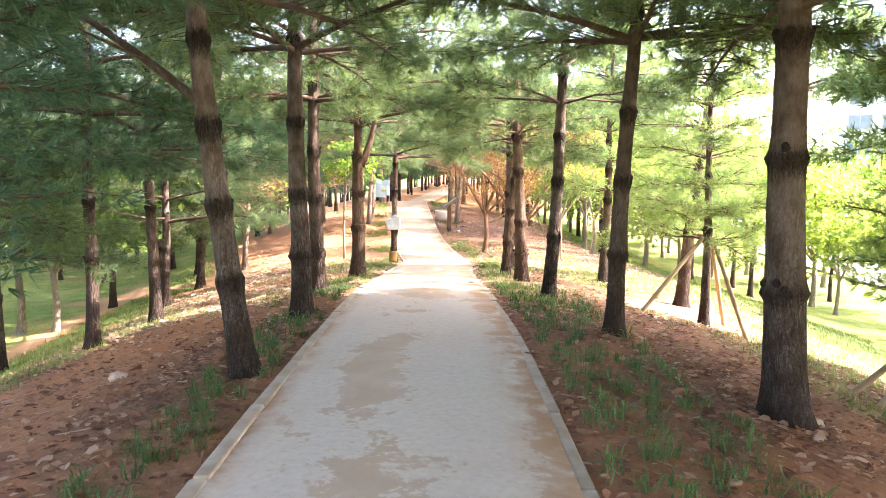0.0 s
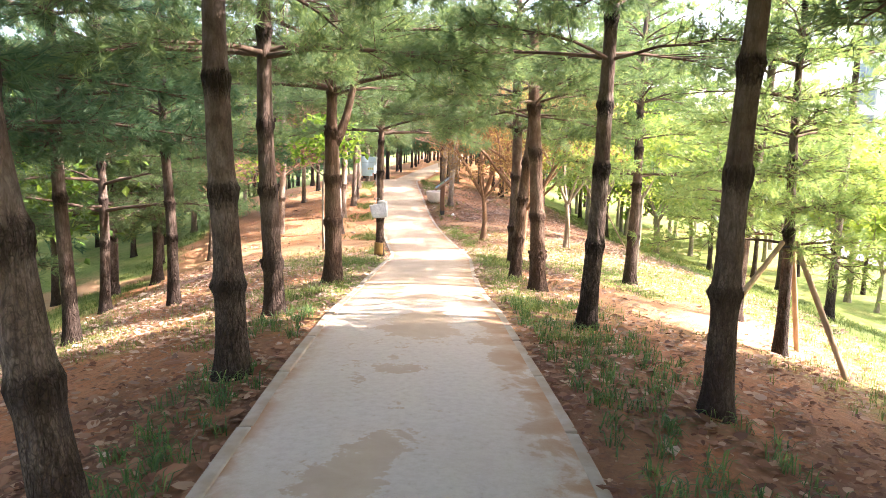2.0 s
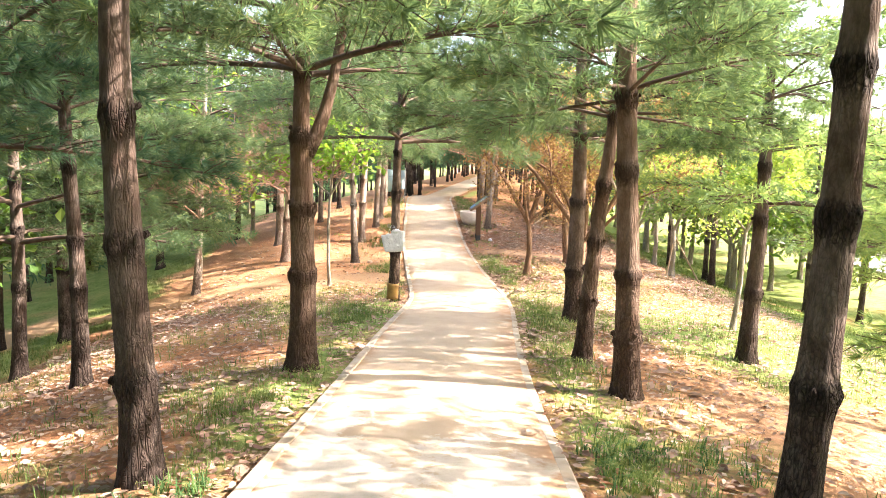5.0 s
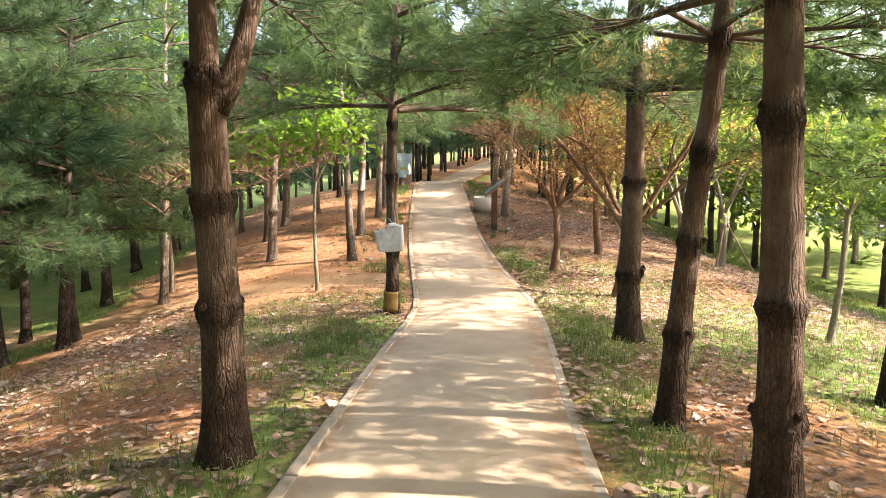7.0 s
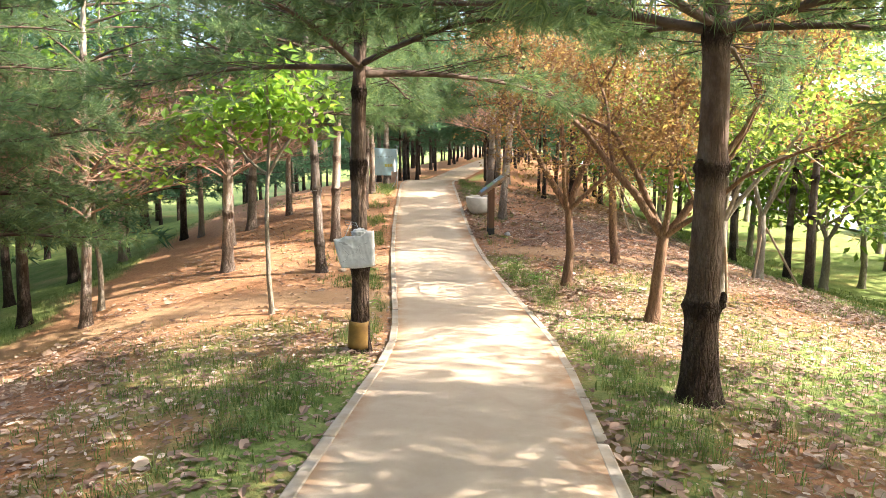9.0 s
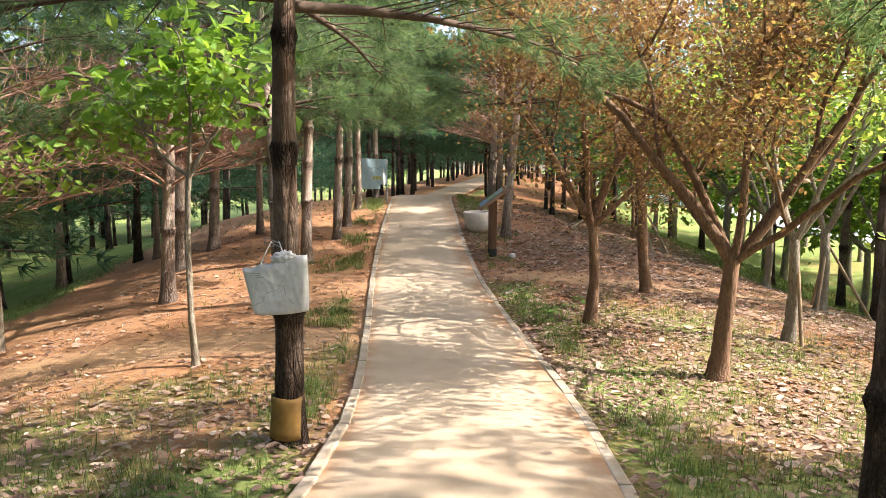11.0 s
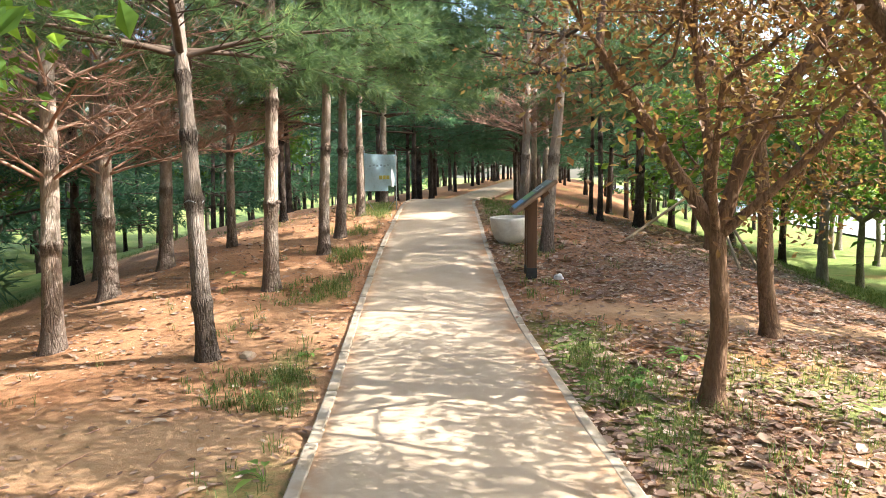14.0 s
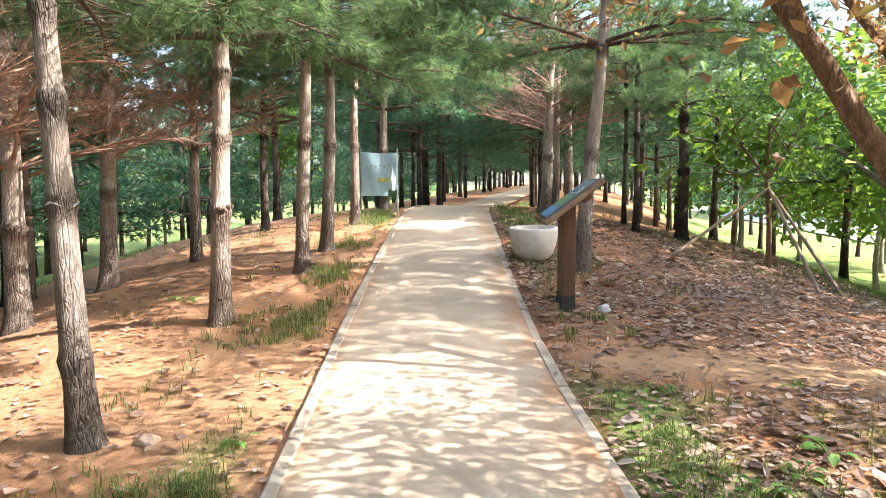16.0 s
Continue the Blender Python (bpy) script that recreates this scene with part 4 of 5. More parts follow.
leaf_tree("maple_tree", 2.56, 24.11, [(0, 0, -0.1), (-0.1, 0, 0.6), (-0.12, 0, 1.3), (-0.2, 0, 2.0)], [((0.6, -0.1, 0.9), 1.5, 0.05), ((-0.5, 0, 1), 1.4, 0.05), ((0.05, 0.3, 1), 1.5, 0.055)],
          403, MAPLE_LEAF, 0.058, 18, MAPLE_BARK, "dark-trunked maple with orange-brown leaves", 3, 0.22, 0.085, "maples")
leaf_tree("young_broadleaf_tree", -2.94, 20.02, [(0, 0, -0.05), (-0.04, 0, 0.5), (-0.02, 0, 1.2), (0.02, 0, 1.95)], [((0.6, 0, 0.8), 0.75, 0.026), ((-0.7, 0.1, 0.5), 0.7, 0.022), ((0.1, -0.3, 1), 0.8, 0.022), ((-0.2, 0.4, 0.9), 0.8, 0.02)],
          404, BROAD_LEAF, 0.16, 3, GREY_BARK, "slim pale-trunked young tree with large bright green leaves", 2, 0.2, 0.034)
leaf_tree("young_broadleaf_tree", -6.6, 22.2, [(0, 0, -0.05), (0.03, 0, 0.8), (0, 0, 1.9)], [((0.8, -0.1, 0.8), 1.6, 0.034), ((-0.8, 0.1, 0.7), 1.6, 0.034), ((0.1, -0.7, 0.8), 1.6, 0.034), ((0.3, 0.6, 0.9), 1.4, 0.03), ((0.25, -0.2, 1), 2.0, 0.036), ((-0.3, -0.3, 1), 1.9, 0.034)],
          405, BROAD_LEAF, 0.145, 7, GREY_BARK, "tall broad-leaved tree with bright green leaves on the slope", 2, 0.34, 0.05)
leaf_tree("young_broadleaf_tree", 4.37, 17.35, [(0, 0, -0.05), (0.06, 0, 0.8), (0.1, 0, 1.7)], [((0.5, 0, 1), 0.9, 0.025), ((-0.6, 0.1, 0.8), 0.8, 0.022), ((0.1, -0.3, 1), 0.9, 0.022)],
          406, YOUNG_LEAF, 0.11, 6, GREY_BARK, "thin pale-trunked sapling with yellow-green leaves", 2, 0.2, 0.042)
for i, (x, y, r) in enumerate([(3.68, 21.75, 0.07), (5.38, 24.45, 0.089), (5.6, 27.0, 0.07), (8.2, 27.5, 0.095)]):
    tree = leaf_tree("young_broadleaf_tree", x, y, [(0, 0, -0.05), (0.02, 0, 0.7), (0.0, 0, 1.25)], [((0.5, 0, 1), 1.75, 0.042), ((-0.5, 0.1, 1), 1.75, 0.042), ((0.1, -0.4, 1), 1.8, 0.038), ((-0.05, 0.45, 1), 1.7, 0.038)],
                     410 + i, FIELD_LEAF if i % 2 else YOUNG_LEAF, 0.10, 13, GREY_BARK, "grey-trunked broad-leaved tree on the bank" if i else "grey-trunked broad-leaved tree with a pale stake", 2, 0.3, r, "trees on the bank")
    if i < 2:
        z0 = gz(x, y)
        for fx, fy in ([(x + 0.05, y - 0.25)] if i == 0 else [(x - 0.2, y - 0.3), (x + 0.75, y - 0.2), (x + 0.2, y + 0.7)]):
            stake(tree, (fx - x, fy - y, gz(fx, fy) - z0 - 0.05), (0.04, 0, 1.1), 0.022, "pale support stake")
held = leaf_tree("staked_broadleaf_tree", 3.85, 30.88, [(0, 0, -0.05), (-0.03, 0, 0.7), (-0.08, 0, 1.5)], [((0.5, 0, 0.9), 1.0, 0.03), ((-0.6, 0.1, 0.9), 1.0, 0.03), ((0.1, -0.4, 1), 1.0, 0.03)],
                 420, FIELD_LEAF, 0.10, 8, MAPLE_BARK, "young tree held by three slanting wooden stakes", 2, 0.28, 0.047, "staked trees")
for fx, fy in ((2.1, 30.2), (3.9, 29.0), (4.35, 29.3)):
    stake(held, (fx - 3.85, fy - 30.88, gz(fx, fy) - gz(3.85, 30.88) - 0.05), (-0.06, -0.03, 1.32), 0.027)

# prototypes for the fields and the wood: built once, then copied


def field_tree(seed, leaf, spread, label):
    rng = np.random.default_rng(seed)
    return leaf_tree("field_tree", -9.0, 30.0 + seed * 0.01, [(0, 0, -0.1), (0.04, 0.02, 0.7), (0.02, 0, 1.5)], [((rng.normal() * spread, rng.normal() * spread, 1), 1.6, 0.05) for _ in range(4)],
                     seed, leaf, 0.22, 8, GREY_BARK, label, 2, 0.42, 0.085, "trees of the fields")


def wood_pine(pick, crown, x, y, label):
    return pine(x, y, 0.09, 0.0, (1.0, 1.7), crown, pick, 500 + pick, label, sides=8, name="wood_pine_tree", group="pines of the wood")


left_wood = [wood_pine(0, "far", -8.9, 27.5, "dark green pine at the foot of the slope"), wood_pine(1, "far", -9.8, 24.4, "dark green pine at the foot of the slope")]
left_leafy = [field_tree(601, FIELD_LEAF, 0.6, "green broad-leaved tree in the grass field"), field_tree(602, FIELD_LEAF, 0.8, "green broad-leaved tree in the grass field")]
right_leafy = [field_tree(603, YOUNG_LEAF, 0.6, "sunlit yellow-green tree in the grass field"), field_tree(604, FIELD_LEAF, 0.7, "green broad-leaved tree in the grass field")]
right_wood = [wood_pine(2, "fresh_far", 12.0, 13.5, "pale green young pine in the sunlit field"), wood_pine(3, "fresh_far", 13.4, 17.0, "pale green young pine in the sunlit field")]
for ob, (x, y) in zip(left_leafy + right_leafy, [(-9.3, 16.0), (-10.4, 12.2), (11.5, 21.0), (8.6, 29.0)]):
    ob.matrix_world = pose(x, y, gz(x, y) - 0.05)

rng = random.Random(5)


def scatter(kinds, count, x0, x1, y0, y1, apart, taken, low=0.8, high=1.2):
    made = tries = 0
    while made < count and tries < count * 40:
        tries += 1
        x, y = rng.uniform(x0, x1), rng.uniform(y0, y1)
        if off_path(x, y) < 1.6 or any((x - a) ** 2 + (y - b) ** 2 < apart ** 2 for a, b in taken):
            continue
        if 15.2 < x < 25.5 and kinds is not None and abs(x - 20) < 5:
            continue
        taken.append((x, y))
        s = rng.uniform(low, high)
        copy_thing(rng.choice(kinds), pose(x, y, gz(x, y) - 0.06, rng.uniform(-2, 2), rng.uniform(-2, 2), rng.uniform(0, 360)) @ Matrix.Diagonal((s, s, s * rng.uniform(0.9, 1.15), 1)))
        made += 1


wood_edge = [pine(-3.0, 38.6, 0.085, 0.0, (1.6, 2.3), "deep", 0, 520, "dark pine beside the far stretch of the path", sides=10, name="wood_pine_tree", group="pines of the far stretch"),
             pine(0.4, 38.2, 0.085, 0.0, (1.5, 2.2), "deep", 1, 521, "dark pine beside the far stretch of the path", sides=10, name="wood_pine_tree", group="pines of the far stretch")]
for i, y in enumerate(np.arange(39.5, 74, 1.9)):
    for s in (-1, 1):
        yy = y + 0.5 * math.sin(i * 2.3 + s)
        x = (path_left(yy) - 0.75 if s < 0 else path_right(yy) + 0.8) + s * 0.35 * (1 + math.sin(i * 1.7 + s * 2))
        k = 0.9 + 0.12 * math.sin(i * 3.1 + s)
        copy_thing((wood_edge if yy < 52 else left_wood)[(i + (s > 0)) % 2], pose(x, yy, gz(x, yy) - 0.05, 0, 0, (i * 67 + s * 40) % 360) @ Matrix.Diagonal((k, k, k, 1)))
taken = [(p[0], p[1]) for p in PATH_PINES + SIDE_PINES] + [(-2.78, 19.63), (2.16, 19.83), (1.37, 22.18), (2.56, 24.11)]
scatter(left_leafy + left_wood[:1], 18, -24, -10, 4, 21, 2.6, taken)
scatter(left_wood * 2 + left_leafy[:1], 56, -24, -9.0, 21, 50, 1.8, taken)
scatter(left_wood + left_leafy, 40, -60, -20, -5, 80, 4.0, taken, 0.9, 1.4)
scatter(right_wood + right_leafy, 9, 11, 15, 13, 24, 2.4, taken, 0.6, 0.9)
scatter(right_leafy, 22, 6.5, 15, 24, 48, 1.9, taken, 1.0, 1.4)
scatter(right_leafy + right_wood, 34, 26, 60, -5, 80, 4.0, taken, 0.9, 1.5)
scatter(left_wood, 70, -14, 14, 46, 85, 1.7, taken, 0.9, 1.2)
scatter(left_wood + left_leafy, 40, -40, 50, 85, 130, 5.0, taken, 1.1, 1.6)
scatter(left_wood + left_leafy, 16, -25, 25, -40, -12, 3.0, taken, 0.9, 1.2)

# ---------------------------------------------------------------- things beside the path


def carrier_bag(x, y, z):
    """A square plastic carrier bag with creased panels, hung flat against a trunk."""
    bag = empty("plastic_bag", pose(x, y, z, 0, -3, 4) @ Matrix.Diagonal((1.08, 1.0, 1.12, 1)))
    n, m = 41, 31
    soup = Soup()
    for side in (-1, 1):
        u, w = np.meshgrid(np.linspace(-0.5, 0.5, n), np.linspace(0, 1, m))
        width = 0.365 - 0.025 * (1 - w) ** 3
        top = 0.248 + 0.065 * (u + 0.5) + 0.005 * np.sin(u * 23)
        px = u * width + 0.045 * (1 - w) * np.clip(0.4 - u, 0, 1)
        pz = w * top - 0.012 * (1 - w) * np.cos(u * 3.1)
        box_like = 0.055 * (1 - np.abs(2 * u) ** 14) ** 0.5 * (1 - np.abs(2 * w - 1) ** 18) ** 0.5 * (1.1 - 0.45 * w)
        folds = np.abs(lattice(u * 7 + w * 1.2, w * 1.5, 0.8, 31 + side) - 0.5) * 0.014 + np.abs(lattice(u * 4 - w * 4, w * 5 + u * 3, 0.9, 37) - 0.5) * 0.012
        crinkle = 0.0035 * (lattice(u * 24, w * 18, 0.9, 41 + side) - 0.5)
        py_ = side * (box_like + 0.004 - folds * (box_like / 0.055)) + crinkle
        v = np.stack([px, py_, pz], -1).reshape(-1, 3)
        ii, jj = np.meshgrid(np.arange(m - 1), np.arange(n - 1), indexing="ij")
        soup.add(v, np.stack([ii * n + jj, ii * n + jj + 1, (ii + 1) * n + jj + 1, (ii + 1) * n + jj], -1).reshape(-1, 4))
    v, f = soup.arrays()
    part("bag_body", raw_mesh("bag_body", v, f, PLASTIC, True), bag)
    for s in (-1, 1):
        k = np.linspace(0, 1, 8)
        pts = np.stack([s * 0.075 - s * 0.055 * k, -0.045 + 0.10 * k, 0.255 + 0.13 * k ** 0.8], -1)
        part("handle", raw_mesh("handle", *tube(pts, 0.0038 - 0.001 * k, 5), PLASTIC, True), bag, "thin twisted white handle")
    bm = bmesh.new()
    bmesh.ops.create_icosphere(bm, subdivisions=4, radius=0.07)
    for vert in bm.verts:
        k = 0.9 + 0.45 * abs(noise.noise(vert.co * 26)) + 0.25 * noise.noise(vert.co * 60)
        vert.co = Vector((vert.co.x * 1.0 * k, vert.co.y * 0.4 * k, vert.co.z * 0.55 * k)) + Vector((0.055, -0.012, 0.295))
    part("crumpled_lining", bm_mesh("crumpled_lining", bm, PLASTIC, True), bag, "crumpled clear lining bulging from the mouth")
    for i, wd in enumerate((0.05, 0.035, 0.045)):
        part("print", bm_mesh("print", box(wd, 0.002, 0.005, pose(-0.10 + 0.012 * i, -0.052, 0.228 - 0.011 * i)), STRING), bag, "faint grey print")
    # grey lines on the front panel stand in for the shade in its folds
    for path in ([(-0.15, 0.045), (-0.07, 0.075), (-0.05, 0.12), (0.02, 0.135), (0.045, 0.19), (0.13, 0.215)], [(0.045, 0.19), (0.06, 0.10), (0.10, 0.05)], [(-0.05, 0.12), (-0.10, 0.18)]):
        pts = [(cx, -0.0535 - 0.006 * (1 - abs(cx) / 0.17), cz) for cx, cz in path]
        part("crease", raw_mesh("crease", *tube(pts, np.full(len(pts), 0.0016), 4), STRING), bag, "thin grey line laid on as a fold's shade")
    a = np.linspace(0, 6.283, 22)
    for dz in (0.0, 0.02):
        pts = np.stack([-0.005 + 0.08 * np.cos(a), 0.168 + 0.085 * np.sin(a), 0.36 + dz + 0.02 * np.sin(2 * a)], -1)
        part("string", raw_mesh("string", *tube(pts, np.full(22, 0.0025), 5), STRING, True), bag, "grey string tied round the trunk")
    return tagged(bag, "crumpled white plastic bag tied to a pine trunk", "bag")


carrier_bag(-1.315, 17.475, gz(-1.33, 17.64) + 0.90)

a = np.linspace(0, 2 * np.pi, 28, endpoint=False)
bz = np.linspace(0.06, 0.33, 7)
rad = np.array([0.112, 0.106, 0.103, 0.101, 0.100, 0.099, 0.099])[:, None] * (1 + 0.015 * np.sin(a * 5)[None])
bv = np.stack([rad * np.cos(a)[None] + 0.02 * bz[:, None], rad * np.sin(a)[None], bz[:, None] + 0.006 * np.sin(a * 2)[None]], -1).reshape(-1, 3)
ii, jj = np.meshgrid(np.arange(6), np.arange(28), indexing="ij")
bf = np.stack([ii * 28 + jj, ii * 28 + (jj + 1) % 28, (ii + 1) * 28 + (jj + 1) % 28, (ii + 1) * 28 + jj], -1).reshape(-1, 4)
band = new("trunk_wrap", raw_mesh("trunk_wrap", bv, bf, YELLOW, True))
band.location = (-1.33, 17.64, gz(-1.33, 17.64))
thick = band.modifiers.new("thickness", "SOLIDIFY")
thick.thickness, thick.offset = 0.006, 1
tagged(band, "ochre yellow band wrapped round a pine's foot", "tape")


def lectern_sign(x, y):
    """A slanted information board on two brown posts."""
    base = gz(x, y)
    sign = empty("information_board", pose(x, y, base, 0, 0, 3))
    for dy in (-0.16, 0.16):
        part("post", bm_mesh("post", box(0.13, 0.085, 1.12, pose(0, dy, 0.46), 0.008), DARK_WOOD), sign)
        part("post_foot", bm_mesh("post_foot", box(0.14, 0.095, 0.16, pose(0, dy, 0.05), 0.006), RUBBER), sign, "dark metal shoe at the post's foot")
    tilt = pose(0.02, 0, 1.06, 0, -37, 0)
    for s in (-1, 1):
        part("rail", bm_mesh("rail", box(0.10, 0.52, 0.06, tilt @ pose(s * 0.14, 0, -0.055), 0.006), DARK_WOOD), sign)
    bm = box(0.70, 0.80, 0.055, None, 0.02, 3)
    bmesh.ops.subdivide_edges(bm, edges=bm.edges[:], cuts=5, use_grid_fill=True)
    for v in bm.verts:
        v.co += Vector((0.008, 0.012, 0.006)) * noise.noise(v.co * 9)
    bmesh.ops.transform(bm, matrix=tilt, verts=bm.verts)
    part("board", bm_mesh("board", bm, ROUND_WOOD), sign, "split log slab with rough edges")
    plate = part("panel", bm_mesh("panel", box(0.60, 0.70, 0.006, tilt @ pose(0, 0, 0.036), 0.002, 1), PANEL), sign, "printed picture panel")
    for dx, w, mat, lab in ((-0.21, 0.15, PANEL_BLUE, "blue picture"), (-0.03, 0.15, PANEL_GREEN, "green picture"), (0.13, 0.10, PANEL_WHITE, "pale caption field")):
        part("print", bm_mesh("print", box(w, 0.56, 0.004, tilt @ pose(dx, 0, 0.0425)), mat), plate, lab)
    for k in range(4):
        part("text_line", bm_mesh("text_line", box(0.012, 0.44 - 0.06 * (k % 2), 0.003, tilt @ pose(0.10 + k * 0.02, 0.02, 0.0465)), INK), plate)
    return tagged(sign, "slanted log information board on two brown posts", "sign")


lectern_sign(0.18, 26.15)


def stone_pot(x, y):
    """A round-bottomed granite bowl, hollow, with a thick rim."""
    prof = [(0.0, 0.0), (0.11, 0.004), (0.19, 0.03), (0.255, 0.10), (0.295, 0.20), (0.318, 0.31), (0.328, 0.41), (0.330, 0.445), (0.322, 0.455), (0.285, 0.455), (0.278, 0.44), (0.27, 0.36), (0.23, 0.30), (0.0, 0.29)]
    n = 40
    a = np.linspace(0, 2 * np.pi, n, endpoint=False)
    pr_, pz_ = np.array(prof).T
    v = np.stack([pr_[:, None] * np.cos(a)[None], pr_[:, None] * np.sin(a)[None], np.repeat(pz_[:, None], n, 1)], -1).reshape(-1, 3)
    i, j = np.meshgrid(np.arange(len(prof) - 1), np.arange(n), indexing="ij")
    f = np.stack([i * n + j, i * n + (j + 1) % n, (i + 1) * n + (j + 1) % n, (i + 1) * n + j], -1).reshape(-1, 4)
    pot = new("stone_planter", raw_mesh("stone_planter", v, f, STONE, True))
    pot.matrix_world = pose(x, y, gz(x, y) - 0.03, 1.5, -2, 20)
    return tagged(pot, "pale granite bowl planter with a round bottom", "planter")


stone_pot(-0.07, 28.5)


def banner(x0, x1, y, z0, z1):
    """A sun-bleached sheet on two poles, one corner torn loose."""
    thing = empty("banner", pose((x0 + x1) / 2, y, gz((x0 + x1) / 2, y)))
    g = gz((x0 + x1) / 2, y)
    w, h, bottom = x1 - x0, z1 - z0, z0 - g
    n, m = 25, 21
    u, s = np.meshgrid(np.linspace(0, 1, n), np.linspace(0, 1, m))
    px = (u - 0.5) * w
    pz_ = bottom + s * h - 0.04 * u * s - 0.015 * np.sin(np.pi * u) * s
    py_ = 0.018 * np.sin(u * 9 + s * 3) + 0.012 * np.sin(s * 7)
    v = np.stack([px, py_, pz_], -1).reshape(-1, 3)
    ii, jj = np.meshgrid(np.arange(m - 1), np.arange(n - 1), indexing="ij")
    f = np.stack([ii * n + jj, ii * n + jj + 1, (ii + 1) * n + jj + 1, (ii + 1) * n + jj], -1).reshape(-1, 4)
    torn = (jj.ravel() > 18 - 0.10 * (ii.ravel() - 3) ** 2 * 0.2) & (ii.ravel() < 3)
    sheet = raw_mesh("sheet", v, f[~torn], BLUE_SHEET, True)
    cloth = part("sheet", sheet, thing)
    flap_u, flap_s = np.meshgrid(np.linspace(0, 1, 6), np.linspace(0, 1, 10))
    fv = np.stack([w * (0.5 - 0.16 * (1 - flap_s * 0.4) + 0.16 * flap_u * (0.6 + 0.4 * flap_s)), -0.03 - 0.03 * np.sin(flap_s * 5 + flap_u * 3), bottom + h * (0.12 + 0.80 * flap_s)], -1).reshape(-1, 3)
    ii, jj = np.meshgrid(np.arange(9), np.arange(5), indexing="ij")
    part("torn_flap", raw_mesh("torn_flap", fv, np.stack([ii * 6 + jj, ii * 6 + jj + 1, (ii + 1) * 6 + jj + 1, (ii + 1) * 6 + jj], -1).reshape(-1, 4), WHITE_SHEET, True), thing, "whitish torn strip hanging loose")
    for k in range(6):
        part("letter_bar", bm_mesh("letter_bar", box(0.05, 0.004, 0.035, pose(-w * 0.30 + k * 0.085, -0.034, bottom + h * (0.66 + 0.02 * (k % 2)))), FAINT_INK), cloth)
    for k in range(3):
        part("letter_bar", bm_mesh("letter_bar", box(0.07, 0.004, 0.09, pose(0.02 + k * 0.085, -0.036, bottom + h * 0.36)), YELLOW_INK), cloth, "faded yellow lettering")
    for s in (-1, 1):
        pts = np.array([[s * w * 0.5, 0.03, -0.1], [s * w * 0.5, 0.03, bottom], [s * w * 0.5, 0.03, bottom + h + 0.06]])
        part("pole", raw_mesh("pole", *tube(pts, np.full(3, 0.014), 8), STEEL, True), thing, "thin grey pole")
    for s in (-1, 1):
        pts = np.array([[s * w * 0.5, 0.03, bottom + h * 0.05], [s * w * 0.42, 0.05, bottom * 0.5], [s * w * 0.2, 0.06, 0.0]])
        part("brace", raw_mesh("brace", *tube(pts, np.full(3, 0.010), 6), STEEL, True), thing)
    return tagged(thing, "faded pale blue sheet banner, torn, on thin poles", "banner")


banner(-3.40, -2.66, 32.7, 0.22, 1.10)


def rock(x, y, sx, sy, sz, seed, label, mat=ROCK, name="rock", z=None):
    bm = bmesh.new()
    bmesh.ops.create_icosphere(bm, subdivisions=3, radius=1)
    for v in bm.verts:
        k = 1 + 0.35 * noise.noise(v.co * 1.4 + Vector((seed, 0, 0))) + 0.12 * noise.noise(v.co * 4 + Vector((0, seed, 0)))
        v.co = Vector((v.co.x * sx * k, v.co.y * sy * k, v.co.z * sz * k))
    ob = new(name, bm_mesh(name, bm, mat, True))
    ob.location = (x, y, (gz(x, y) if z is None else z) + sz * 0.55)
    return tagged(ob, label, "rock")


rock(-2.75, 5.6, 0.08, 0.06, 0.045, 1, "pale rounded stone lying in the soil")
rock(0.42, 10.4, 0.045, 0.03, 0.02, 2, "small dark stone lying on the path", z=float(ridge(10.4)) + 0.035)
rock(2.62, 4.6, 0.05, 0.04, 0.03, 3, "small pale stone beside a pine's foot")
rock(2.38, 4.15, 0.035, 0.03, 0.02, 4, "small pale stone beside a pine's foot")
rock(-2.55, 23.0, 0.07, 0.05, 0.04, 5, "brown stone lying in needles beside a trunk")
rock(2.1, 3.2, 0.05, 0.03, 0.012, 6, "flat pale stone in the soil")
litter = rock(0.55, 26.0, 0.06, 0.05, 0.05, 7, "crumpled white plastic wrapper in the grass", PLASTIC, "plastic_wrapper")
tagged(litter, category="litter")
bottle = empty("plastic_bottle", pose(-5.56, 27.66, gz(-5.77, 27.81) + 1.95, 0, 62, 20))
prof = np.array([(0.0, -0.09), (0.03, -0.09), (0.034, -0.07), (0.034, 0.05), (0.02, 0.085), (0.012, 0.1), (0.012, 0.12), (0.0, 0.12)])
v, f = tube(np.stack([0 * prof[:, 0], 0 * prof[:, 0], np.linspace(-0.09, 0.12, 8)], -1), np.maximum(prof[:, 0], 0.001), 14)
part("bottle_body", raw_mesh("bottle_body", v, f, PLASTIC, True), bottle)
part("cap", raw_mesh("cap", *tube([(0, 0, 0.108), (0, 0, 0.115), (0, 0, 0.13), (0, 0, 0.131)], [0.0145, 0.0145, 0.0145, 0.001], 12), PANEL_BLUE, True), bottle, "blue cap")
tagged(bottle, "white plastic bottle wedged on a pine's dead limb", "bottle")
cord = new("rope", raw_mesh("rope", *tube(np.stack([0.085 * np.cos(np.linspace(0, 6.28, 20)), 0.085 * np.sin(np.linspace(0, 6.28, 20)), 0.015 * np.sin(np.linspace(0, 19, 20))], -1), np.full(20, 0.008), 6), STRING, True))
cord.location = (-2.9 - 0.044 * 1.45, 22.93, gz(-2.9, 22.93) + 1.45)
tagged(cord, "grey-blue cord tied round a pine trunk", "rope")

# ---------------------------------------------------------------- beyond the trees


